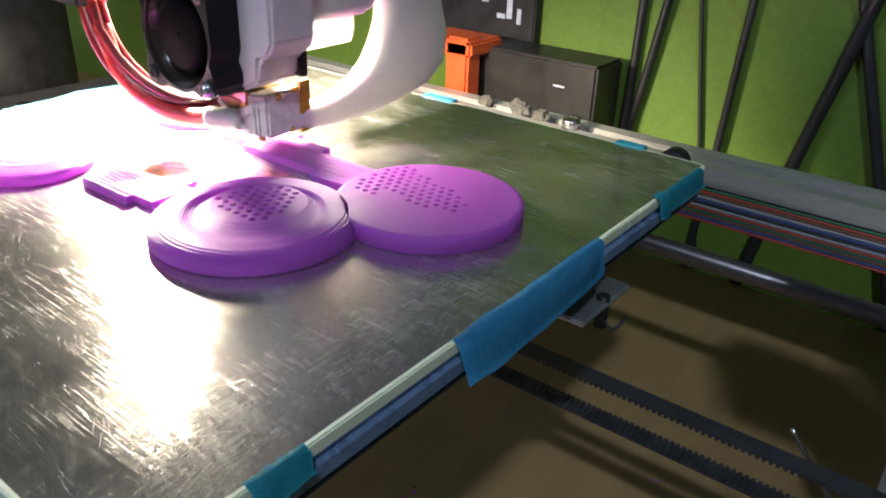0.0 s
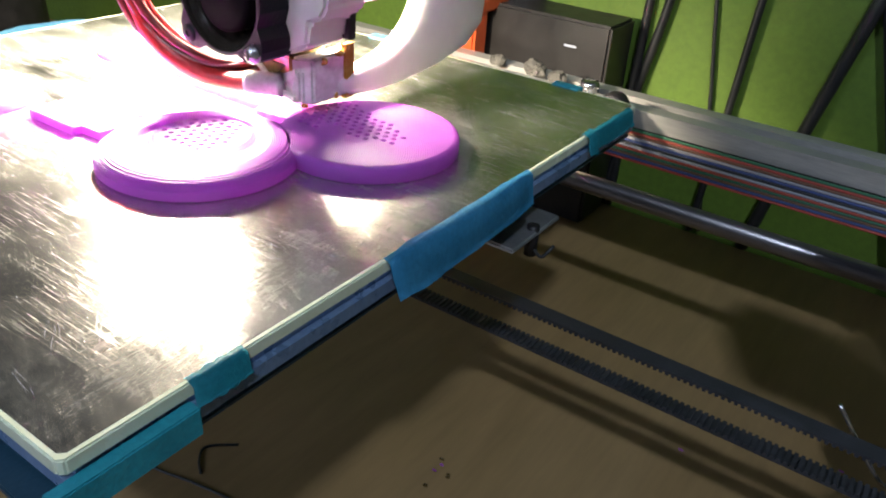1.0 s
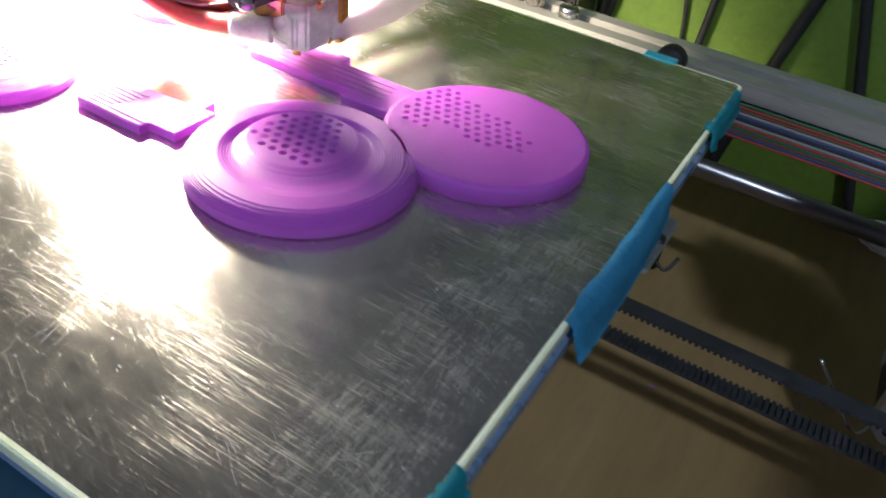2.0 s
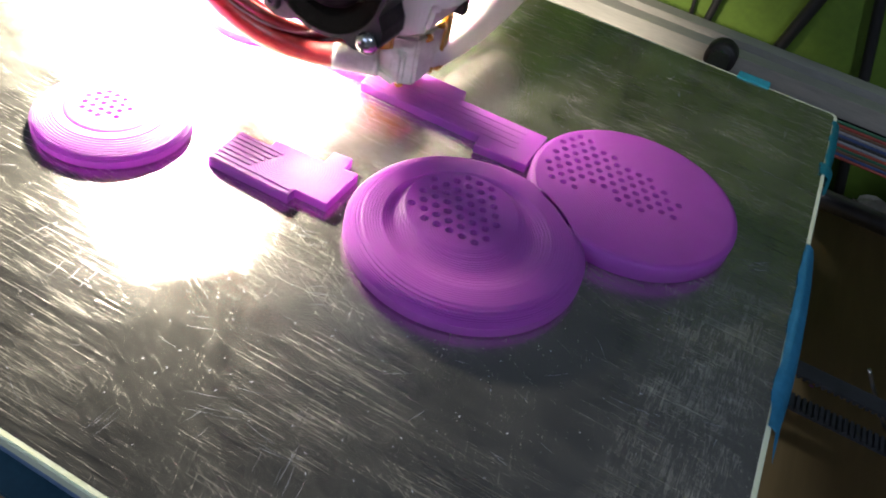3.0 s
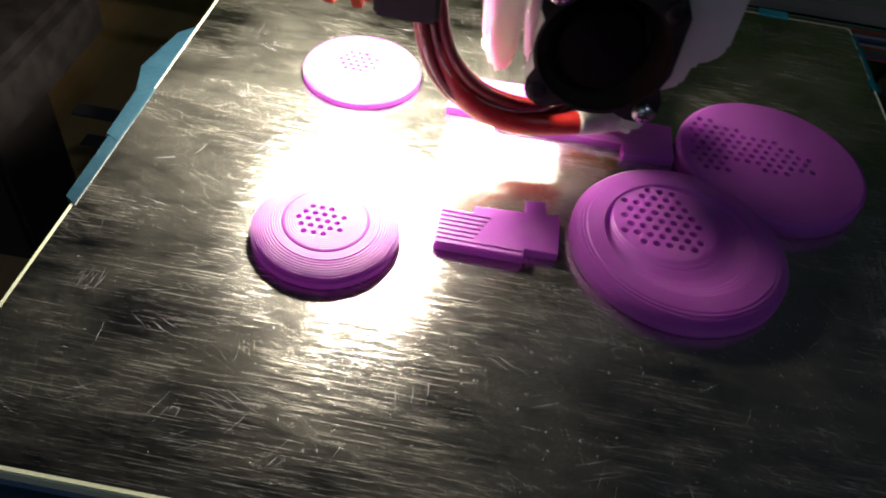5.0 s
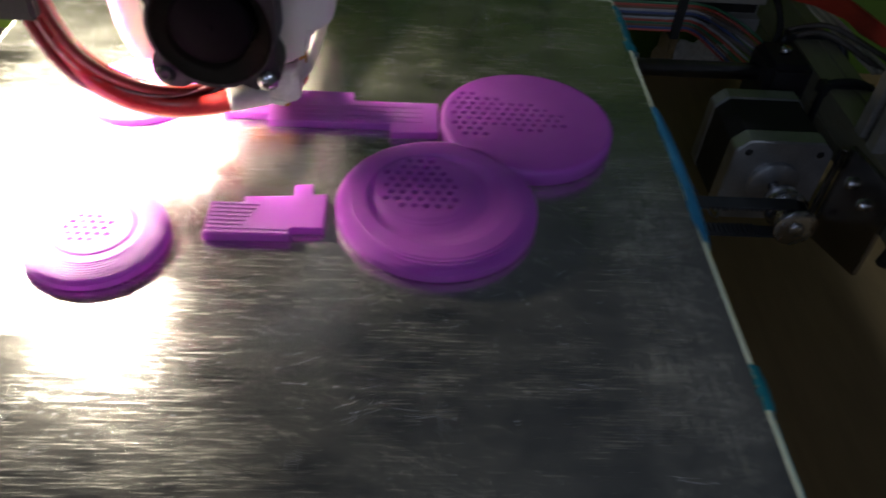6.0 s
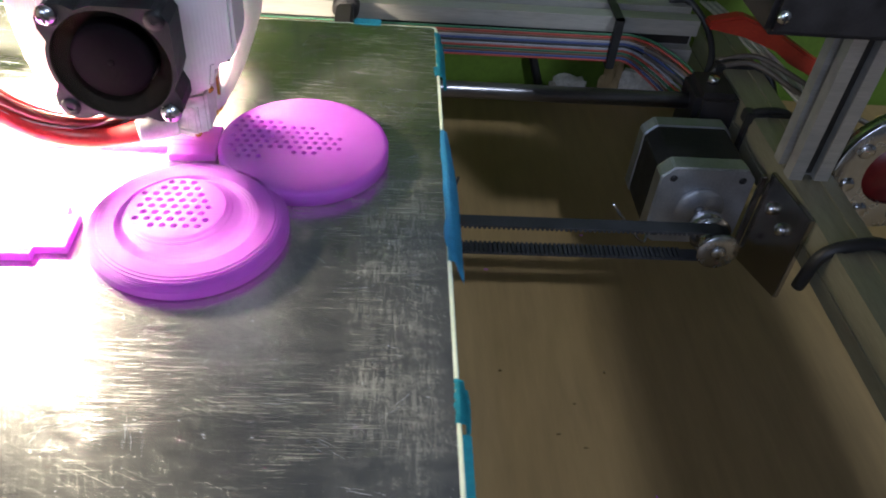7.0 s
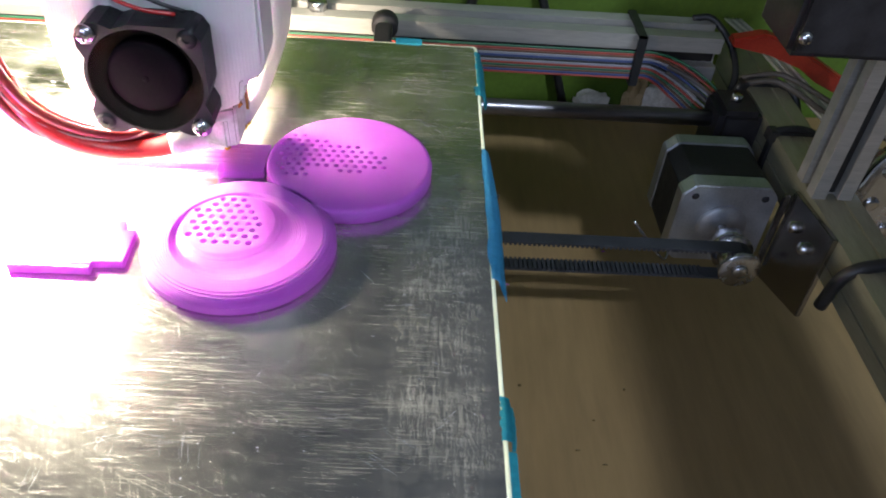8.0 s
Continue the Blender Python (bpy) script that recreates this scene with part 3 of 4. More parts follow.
def cooling_fan():
    fan = on_head(thing("cooling_fan", (-84, -98, 19), "small square black cooling fan on the print head", "fan"))
    cx, cz, y0, y1 = -84.0, 34.6, -103.2, -92.2
    lo, hi = y0, y1
    bm = bmesh.new()
    ring = circle(0, 0, 14.0, 48)
    # a square plate with a round mouth, as wedges between the two outlines
    outer = []
    for u, v in ring:
        k = min(15 / max(abs(u), 1e-6), 15 / max(abs(v), 1e-6))
        p = (u * k, v * k)
        over = abs(p[0]) + abs(p[1]) - 27.4
        if over > 0:
            p = (p[0] - math.copysign(over / 2, p[0]), p[1] - math.copysign(over / 2, p[1]))
        # the lower and outer flanks are cut back between the corner lugs
        if (p[0] < -2 or p[1] < -2) and max(abs(p[0]), abs(p[1])) > 14.5 and min(math.hypot(p[0] - a, p[1] - b) for a, b in ((-12, -12), (12, -12), (-12, 12), (13, 10))) > 5.2:
            p = (u * 1.06, v * 1.06)
        outer.append(p)
    n = len(ring)
    rows = [[bm.verts.new((cx + u, y, cz + v)) for u, v in pts] for pts, y in ((ring, lo), (outer, lo), (outer, hi), (ring, hi))]
    rows.append(rows[0])
    for a, b in zip(rows, rows[1:]):
        for i in range(n):
            bm.faces.new((a[i - 1], a[i], b[i], b[i - 1]))
    part("fan_frame", bm, FANBLACK, fan)
    bm = lathe([(14.0, y0), (14.4, y0 + 1), (14.4, y1 - 1), (13.6, y1 - 1), (13.6, y0 + 1.0), (14.0, y0)], (cx, 0, cz), "y", 48)
    part("fan_barrel", bm, BROWNISH, fan, "glossy brown-black inner barrel")
    bm = lathe([(0, y0 + 1.5), (8.4, y0 + 1.5), (9.3, y0 + 2.0), (9.6, y0 + 2.8), (9.6, y1 - 1.0), (0, y1 - 1.0)], (cx - 0.6, 0, cz), "y", 36)
    part("fan_back", lathe([(0, y1 - 0.9), (13.7, y1 - 0.9), (13.7, y1 - 0.2), (0, y1 - 0.2)], (cx, 0, cz), "y", 36), FANBLACK, fan)
    hub = part("fan_hub", bm, HUB, fan, "flat black hub")
    part("hub_pip", lathe([(0, y0 + 1.3), (0.8, y0 + 1.32), (1.0, y0 + 1.6)], (cx - 0.6, 0, cz), "y", 16), HUB, hub)
    # a made-up cone stands in for the blurred blades and lit barrel
    bm = lathe([(13.6, y0 + 1.4), (13.3, y0 + 2.2), (12.2, y0 + 4.2), (10.9, y0 + 5.8), (9.5, y0 + 6.6)], (cx, 0, cz), "y", 48)
    part("fan_blur_cone", bm, BROWNISH, fan, "glossy brown-black cone in place of the spinning blades")
    for x, z in ((-72.0, 22.4), (-95.9, 46.9)):
        screw_head((x, -103.6, z), 2.5, "screw", fan)
    for x, z in ((-96.2, 22.9), (-72.2, 46.8)):
        part("corner_lug", lathe([(0.9, y0 - 0.3), (2.4, y0 - 0.3), (2.4, y1), (0.9, y1), (0.9, y0 - 0.3)], (x, 0, z), "y", 16), FANBLACK, fan)
    part("fan_lead", tube([(-76, -97, 50), (-84, -99, 52), (-92, -98, 56), (-96, -92, 66)], 0.55), REDWIRE, fan, "thin red lead")
    part("fan_lead", tube([(-74, -96, 50.5), (-80, -98, 53.5), (-90, -97, 58), (-95, -91, 68)], 0.55), CABLE, fan, "thin black lead")


def fan_shroud():
    """The white printed body with its curved air duct."""
    body = on_head(thing("fan_shroud", (-80, -70, 20), "white printed hot-end shroud with a curved tusk-like air duct", "printed part"))
    bm = prism([(-102, 36), (-100, 24), (-96, 20.5), (-70, 20.5), (-63.5, 24), (-62.5, 30), (-58.5, 31.5), (-56.5, 35), (-56.5, 86), (-104, 86)], -93.4, -77.5, "y", bev=1.0)
    part("shroud_front", bm, WHITE, body)
    bm = prism([(-93, 36.5), (-46, 36.5), (-41, 41), (-24, 45), (-18, 60), (-18, 86), (-93, 86)], -100, -65.5, "x", bev=1.5)
    part("shroud_top", bm, WHITE, body)
    # the tusk: sections between its outer and inner curve in the y-z plane, thin at the tip
    pairs = [((-78.4, 8.6), (-78.0, 10.8)), ((-77, 6.6), (-75.4, 12.0)), ((-73, 5.6), (-71.0, 12.6)), ((-63, 4.8), (-63.5, 13.4)), ((-50, 5.0), (-56.5, 15.2)), ((-34, 6.8), (-50.5, 18.4)), ((-18, 10.4), (-46, 22.5)),
             ((-9.4, 16.5), (-42.5, 28)), ((-8.2, 26), (-40, 34)), ((-12, 36.5), (-39, 44)), ((-16, 60), (-39, 60))]
    bm = bmesh.new()
    rows = []
    for i, ((yo, zo), (yi, zi)) in enumerate(pairs):
        mid = Vector((0, (yo + yi) / 2, (zo + zi) / 2))
        across = Vector((0, yo - yi, zo - zi)) / 2
        wide = 2.6 + 3.6 * min(1, i / 6)
        xc = -70.0 + 2.6 * min(1, i / 6)
        ring = []
        for k in range(24):
            a = 2 * math.pi * k / 24
            ca, sa = math.cos(a), math.sin(a)
            sq = (abs(ca) ** 3.2 + abs(sa) ** 3.2) ** (-1 / 3.2)
            ring.append(bm.verts.new(mid + across * (ca * sq) + Vector((xc + wide * sa * sq, 0, 0))))
        rows.append(ring)
    for a, b in zip(rows, rows[1:]):
        for i in range(24):
            bm.faces.new((a[i - 1], a[i], b[i], b[i - 1]))
    bm.faces.new(rows[0]), bm.faces.new(rows[-1])
    part("air_duct", smooth(bm), WHITE, body, "curved white air duct ending in a blunt tip")
    bm = prism([(-110.5, 64), (-111.5, 40), (-110.5, 26), (-107.5, 18), (-104.5, 16.5), (-101.8, 22), (-101.8, 64)], -91, -14, "y", bev=1.6)
    part("side_duct", bm, WHITE, body, "rounded white side duct, brightly lit")
    part("black_tab", prism([(-79, 23.5), (-76.5, 23.5), (-76, 37), (-79.5, 37)], -65.4, -61.6, "x", bev=0.3), BLACK, body, "small black edge of the inner clamp")


def hot_end():
    end = on_head(thing("hot_end", (-79, -82, 4), "hot end wrapped in white and amber tape above its nozzle", "hot end"))
    end.location += Vector((2.3, 2.8, -1.8)) * MM
    bm = prism([(-90, -91.5), (-72, -92.5), (-70, -74), (-88, -73)], 8.2, 17.5, bev=0.8)
    part("heater_block", bm, INSUL, end, "block wrapped in white fibre tape")
    part("fibre_wrap", prism([(-75.6, -92.8), (-69.6, -90), (-69.3, -76.5), (-74.4, -73)], 8.0, 20.6, bev=0.7), INSUL, end, "white fibre tape")
    part("tape_wrap", prism([(-70.4, -78.5), (-68.6, -78.2), (-68.8, -74.2), (-71.2, -73.8)], 7.2, 22.5, bev=0.3), KAPTON, end, "amber heat-proof tape")
    part("tape_wrap", prism([(-91, -92.2), (-75, -93), (-74.5, -91.6), (-90.6, -90.9)], 15.5, 20.6, bev=0.4), KAPTON, end, "crinkled amber heat-proof tape")
    part("copper_core", box(-87, -76, -90.5, -78, 17, 21, 0.5), BRASS, end, "dark burnt metal")
    for a, b, wd, y in (((-88, 9.6), (-72.5, 16.8), 2.4, -93.3), ((-87, 17.0), (-78, 9.4), 1.9, -93.7), ((-89.5, 13.5), (-73, 9.6), 1.8, -94.0)):
        dx, dz = (b[0] - a[0]), (b[1] - a[1])
        k = wd / 2 / math.hypot(dx, dz)
        part("wrap_strip", prism([(a[0] - dz * k, a[1] + dx * k), (b[0] - dz * k, b[1] + dx * k), (b[0] + dz * k, b[1] - dx * k), (a[0] + dz * k, a[1] - dx * k)], y, y + 0.8, "y", 0.25), INSUL, end, "white fibre strip wound over the block")
    # a dark patch stands in for the open recess in the wrapping
    part("opening_patch", prism([(-87, 12.0), (-80, 15.2), (-76.5, 18.2), (-86, 18.6)], -93.2, -91.4, "y", 0.2), BRASS, end, "dark brown patch in place of the opening in the wrapping")
    for x, y, z in ((-70.0, -81, 9.0), (-73, -89.6, 7.2), (-69.4, -86, 19.2), (-69.2, -80, 20.4)):
        bm = bmesh.new()
        bmesh.ops.create_icosphere(bm, subdivisions=2, radius=1.0)
        for v in bm.verts:
            v.co = v.co * (1 + 0.7 * noise.noise(v.co * 0.9 + Vector((x, y, z)))) + Vector((x, y, z))
        part("tape_curl", bm, KAPTON, end, "crinkled curl of amber tape")
    part("nozzle", lathe([(0, 3.6), (0.5, 3.6), (2.6, 6.4), (3.4, 6.5), (3.4, 8.6), (0, 8.6)], (-80, -80.5, 0), seg=14), CABLE, end, "small black burnt nozzle")
    part("lower_lip", box(-86, -71.5, -88.5, -76, 7.0, 8.3, 0.5), KAPTON, end, "amber tape below the block")


def wire_bundle():
    wires = on_head(thing("heater_wires", (-105, -97, 8), "curved bundle of red silicone heater wires with a braid", "wires"))
    base = [(-84, -88, 13.0), (-92, -93, 10.2), (-101, -97, 10.5), (-110, -101, 15.5), (-117, -104, 24), (-121, -105, 36), (-122, -104, 52), (-118, -98, 75), (-112, -90, 95)]
    sets = [(0, 0, 0, 1.7, REDWIRE), (0.4, 2.3, 1.0, 1.7, REDWIRE), (-1.4, -1.8, 1.5, 1.25, DARKRED), (1.0, 0.6, 2.6, 1.3, REDWIRE), (-2.4, 0.6, -1.2, 1.1, DARKRED), (1.6, 2.6, 3.2, 1.1, REDWIRE), (2.0, -0.6, 4.2, 1.4, DARKRED)]
    for dx, dy, dz, r, mat in sets:
        pts = [(x + dx * min(1, i / 2), y + dy * min(1, i / 2), z + dz * min(1, 0.4 + i / 3)) for i, (x, y, z) in enumerate(base)]
        part("wire", tube(pts, r, 10), mat, wires)
    for dx, dy, dz in ((-1.2, -2.6, 0.2), (0.2, -2.2, 3.4)):
        pts = [(x + dx, y + dy, z + dz) for x, y, z in base]
        part("braided_wire", tube(pts, 0.4, 8), BRAID, wires, "thin pale braided wire")
    part("sleeve", tube([(-83, -94.5, 10.8), (-90, -95.5, 9.6), (-99, -98, 10.2), (-108, -101, 14.5), (-115, -103, 22), (-119, -104, 33)], 2.9, 12), REDWIRE, wires, "wide red silicone sleeve round the lower wires")
    part("white_sleeve", tube([(-75, -91, 11.0), (-79, -92.6, 10.8), (-84.5, -94.9, 10.6)], 3.1, 12), INSUL, wires, "white sleeve where the wires enter the block")


def connectors():
    plug = on_head(thing("wire_connector", (-130, -105, 38), "orange and black plastic wire connector on the heater wires", "connector"))
    part("black_socket", box(-132.5, -119, -110, -100, 38.5, 46, 0.8), BLACK, plug, "black socket")
    for x in (-145, -139):
        part("orange_plug", box(x, x + 5.6, -109, -101.5, 38.2, 47, 1.8), ORANGE, plug, "bright orange plug")


def led_module():
    led = on_head(thing("led_module", (-141, -83, 42), "small white work light shining on the bed", "lamp"))
    part("led_housing", lathe([(0, 45.0), (13.6, 45.0), (14.4, 44.4), (14.4, 41.9), (13.4, 41.9), (13.4, 43.6), (0, 43.6)], (-141, -83, 0), seg=32), WHITE, led)
    part("led_arm", box(-130, -108, -86, -80, 45.1, 47.6, 0.4), WHITE, led)
    part("led_lens", lathe([(0, 42.6), (13.2, 42.6), (13.2, 43.4), (0, 43.4)], (-141, -83, 0), seg=32), LED, led, "glowing white lens")


def hood_lamp():
    lamp = on_head(thing("hood_lamp", (-90.5, -66, 36), "small round white lamp assumed under the print head", "lamp"))
    part("lens", lathe([(0, 35.0), (9.6, 35.0), (9.6, 35.6), (0, 35.6)], (-90.5, -66, 0), seg=28), LED, lamp, "glowing white lens")
    part("backing", lathe([(0, 35.7), (10.4, 35.7), (10.4, 36.6), (0, 36.6)], (-90.5, -66, 0), seg=28), WHITE, lamp)


# made-up lamp body for the fill below the side duct
def duct_fill_lamp():
    lamp = on_head(thing("duct_fill_lamp", (-107, -76, 16), "tiny lamp added under the side duct to brighten the bed", "lamp"))
    part("lens", lathe([(0, 15.4), (3.2, 15.4), (3.2, 15.9), (0, 15.9)], (-107, -76, 0), seg=20), LED, lamp, "glowing white lens")
    part("backing", lathe([(0, 16.0), (3.6, 16.0), (3.6, 17.2), (0, 17.2)], (-107, -76, 0), seg=20), WHITE, lamp)


# ---- printer frame ----
def extrusion(name, along, lo, hi, c0, c1, side, mat, label, deep=0.26):
    """A slotted aluminium profile along x, y or z."""
    t = thing(name, {"x": ((lo + hi) / 2, c0, c1 - side / 2), "y": (c0, (lo + hi) / 2, c1 - side / 2), "z": (c0, c1, lo)}[along], label, "frame rail")
    h, s, d = side / 2, side * 0.16, side * deep
    q = [(-h, -h), (-s, -h), (-s, -h + d), (s, -h + d), (s, -h), (h, -h), (h, -s), (h - d, -s), (h - d, s), (h, s), (h, h), (s, h), (s, h - d), (-s, h - d), (-s, h), (-h, h), (-h, s), (-h + d, s), (-h + d, -s), (-h, -s)]
    axis = along
    part("profile", prism([(c0 + a, c1 + b) for a, b in q], lo, hi, axis, bev=0.0), mat, t)
    # dark floor strips put the shade of deep slots into colour
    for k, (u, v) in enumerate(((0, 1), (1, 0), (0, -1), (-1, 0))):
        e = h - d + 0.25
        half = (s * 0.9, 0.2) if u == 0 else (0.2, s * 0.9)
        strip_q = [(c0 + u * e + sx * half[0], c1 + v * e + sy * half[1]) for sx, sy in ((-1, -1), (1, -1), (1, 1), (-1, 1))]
        part("slot_floor", prism(strip_q, lo + 1, hi - 1, axis), DARKBOX if deep > 0.1 else mat, t, "floor strip of the slot, dark for shade where deep")
    return t


def frame_rails():
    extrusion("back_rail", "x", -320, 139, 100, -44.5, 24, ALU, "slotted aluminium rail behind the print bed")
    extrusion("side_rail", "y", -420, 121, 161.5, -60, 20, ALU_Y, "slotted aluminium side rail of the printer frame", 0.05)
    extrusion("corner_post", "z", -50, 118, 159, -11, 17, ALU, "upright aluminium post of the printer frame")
    # out-of-view plate added to cast the dark band across the table
    shade = thing("shade_plate", (210, -120, 140), "unseen plate added above the frame to shade the table", "frame plate")
    part("plate", box(188, 262, -420, 180, 140, 146, 1.0), ALU_Y, shade)
    part("shade_plate_lip", box(188, 194, -420, 180, 146.1, 156, 1.0), ALU_Y, shade)
    rod = thing("guide_rod", (0, 55.2, -62.6), "polished steel guide rod beside the bed", "rod")
    part("rod", lathe([(0, -330), (3.6, -330), (4.0, -329.4), (4.0, 149.4), (3.6, 150), (0, 150)], (0, 55.2, -58.6), "x", 24), ROD, rod)
    holder = thing("rod_holder", (150, 58, -82), "black printed rod holder on the side rail", "rod holder")
    part("block", box(130, 151.3, 42, 68, -80, -48, 3.0), BLACK, holder)
    part("clamp_screw", lathe([(0, 0), (2.6, 0), (2.6, 3), (0, 3)], (140, 55, -48), seg=12), STEEL, holder)


def motor():
    m = thing("stepper_motor", (124, 15, -98), "square black stepper motor with silver end caps", "motor")
    cx, cz, h, c = 124.0, -77.0, 21.2, 5.0

    def octagon(k):
        return [(cx + x, cz + z) for x, z in ((-k, -k + c), (-k + c, -k), (k - c, -k), (k, -k + c), (k, k - c), (k - c, k), (-k + c, k), (-k, k - c))]

    part("stator", prism(octagon(h - 0.4), 3.0, 27.0, "y", 0.4), BLACK, m, "black laminated body")
    part("front_cap", prism(octagon(h), -6.0, 2.9, "y", 0.6), CASTALU, m, "cast aluminium front cap")
    part("rear_cap", prism(octagon(h), 27.1, 35.0, "y", 0.6), CASTALU, m, "cast aluminium rear cap")
    part("boss", lathe([(0, -8.2), (10.4, -8.2), (11, -7.6), (11, -5.9), (0, -5.9)], (cx, 0, cz), "y", 32), CASTALU, m)
    part("shaft", lathe([(0, -34), (2.5, -34), (2.5, -6), (0, -6)], (cx, 0, cz), "y", 16), STEEL, m)
    # flat black discs stand in for the shade in the screw holes
    for dx in (-15.5, 15.5):
        for dz in (-15.5, 15.5):
            part("cap_hole_shade", lathe([(0, -6.15), (1.7, -6.15), (1.7, -5.8), (0, -5.8)], (cx + dx, 0, cz + dz), "y", 14), BLACK, m)
    p = thing("belt_pulley", (124, -30, -86), "toothed silver belt pulley on the motor shaft", "pulley")
    part("front_flange", lathe([(2.5, -36.4), (8.6, -36.4), (8.9, -36.0), (8.9, -34.8), (2.5, -34.8)], (cx, 0, cz), "y", 32), STEEL, p)
    part("rear_flange", lathe([(2.5, -25.4), (8.9, -25.4), (8.9, -23.8), (2.5, -23.8)], (cx, 0, cz), "y", 32), STEEL, p)
    part("collar", lathe([(2.5, -23.9), (7.4, -23.9), (7.4, -16.5), (6.8, -16), (2.5, -16)], (cx, 0, cz), "y", 28), STEEL, p)
    bm = bmesh.new()
    lathe([(2.5, -34.9), (6.6, -34.9), (6.6, -25.3), (2.5, -25.3)], (cx, 0, cz), "y", 40, bm)
    part("toothed_core", bm, STEEL, p)
    part("hub_end", lathe([(0, -37.6), (2.9, -37.6), (3.2, -37), (3.2, -36.3), (0, -36.3)], (cx, 0, cz), "y", 18), STEEL, p)
    b = thing("motor_bracket", (150, -8, -112), "bent bright sheet-metal motor bracket bolted to the side rail", "bracket")
    bm = prism([(146.2, -57.0), (148.8, -57.0), (148.8, -98), (146.2, -98)], -8.6, -6.4, "y", 0.3)
    part("bracket_plate", bm, POLISHED, b, "edge of the sheet behind the motor cap")
    bm = prism([(-8.7, -54.0), (-47.0, -49.2), (-47.5, -91.5), (-8.7, -104)], 149.0, 151.2, "x", 0.3)
    part("bracket_flange", bm, POLISHED, b, "sheet bent forward along the side rail")
    for y, z in ((-20.5, -64.6), (-33.2, -65.6)):
        head = lathe([(0, 145.6), (1.6, 145.8), (2.6, 146.8), (2.8, 148.2), (2.8, 149.1), (0, 149.1)], (0, y, z), "x", 18)
        part("bracket_screw", head, STEEL, b, "shiny steel screw head")


def belts():
    belt = thing("drive_belt", (0, -29, -86), "black toothed rubber drive belt below the bed", "belt")
    y0, y1 = -33.0, -26.5
    for name, z, down in (("upper_run", -69.6, True), ("lower_run", -84.6, False)):
        part(name, box(-260, 124, y0, y1, z - 0.45, z + 0.45), RUBBER, belt)
    for lo, hi, z0, z1 in ((-150, 112, -71.0, -70.05), (-150, 112, -84.15, -83.2)):
        bm = bmesh.new()
        n = int((hi - lo) / 2.0)
        for k in range(n):
            x = lo + 2.0 * k
            vs = [bm.verts.new((x + a, y, z)) for y in (y0, y1) for a, z in ((0.0, z0), (1.0, z0), (1.1, z1), (-0.1, z1))]
            for f in ((0, 1, 2, 3), (7, 6, 5, 4), (0, 4, 5, 1), (1, 5, 6, 2), (2, 6, 7, 3), (3, 7, 4, 0)):
                bm.faces.new([vs[i] for i in f])
        part("belt_teeth", bm, RUBBER, belt, kind="stuff")
    bm = bmesh.new()
    arc = [(124 + 7.6 * math.cos(a), -77.1 + 7.6 * math.sin(a)) for a in (math.pi * (0.5 - k / 20) for k in range(21))]
    rows = [[bm.verts.new((x, y, z)) for y in (y0, y1)] for x, z in arc]
    for a, b in zip(rows, rows[1:]):
        bm.faces.new((a[0], a[1], b[1], b[0]))
    bmesh.ops.solidify(bm, geom=list(bm.faces), thickness=0.9)
    part("pulley_wrap", bm, RUBBER, belt)


def ribbon_cable():
    rib = thing("ribbon_cable", (20, 86, -54), "flat rainbow ribbon cable along the back rail", "cable")
    rnd = random.Random(3)
    order = [0, 1, 2, 3, 4, 5, 3, 1, 0, 2, 4, 1]
    for k, c in enumerate(order):
        z = -40.0 - 1.3 * k
        pts = [(-300, 84.5, z), (-100, 84.3, z - 0.5), (40, 84.4, z - 0.6), (90, 84.2, z - 0.4), (104, 84 - 0.1 * k, z), (118, 82 - 0.3 * k, z - 3 - 0.5 * k), (132, 74 - 0.6 * k, z - 9 - 0.7 * k), (140, 62, z - 14)]
        part("ribbon_strand", tube(pts, 0.66, 6), RIBBON[c], rib)
    for x in (96.4,):
        tie = thing("zip_tie", (x, 98, -58), "black cable tie round the back rail", "cable tie", "cable ties")
        bm = bmesh.new()
        for y0, y1, z0, z1 in ((82.0, 84.0, -57, -31), (82.0, 114, -32.3, -31), (112.6, 114, -57, -31), (82.0, 114, -58.3, -57)):
            box(x - 2.2, x + 2.2, y0, y1, z0, z1, 0.3, bm)
        part("strap", bm, CABLE, tie)


def hanging_cables():
    group = "black cables on the wall"
    rows = [((-75.5, 186, 300), (-76.9, 186, 17), (-78, 185, -56), (-79, 184, -129), 2.6), ((-24, 184, 300), (-62.4, 185, 19.6), (-74.3, 185, -54), (-84, 184, -129), 2.6),
            ((-90, 187, 300), (-45.6, 187, 22), (-33, 187, -53), (-22, 186, -129), 1.1), ((-4, 185, 300), (-18.2, 185, 25), (-22, 185, -55), (-27, 184, -129), 2.1),
            ((92, 182, 300), (36, 184, 28), (18, 184, -56), (4, 184, -129), 3.4), ((-56, 186, 300), (30.3, 186, 32), (60, 186, -57), (84, 184, -129), 2.8)]
    for a, b, c, d, r in rows:
        t = thing("hanging_cable", d, "black cable hanging down the green wall", "cable", group)
        part("cable", tube([a, b, c, d], r, 10, steps=10), CABLE, t)


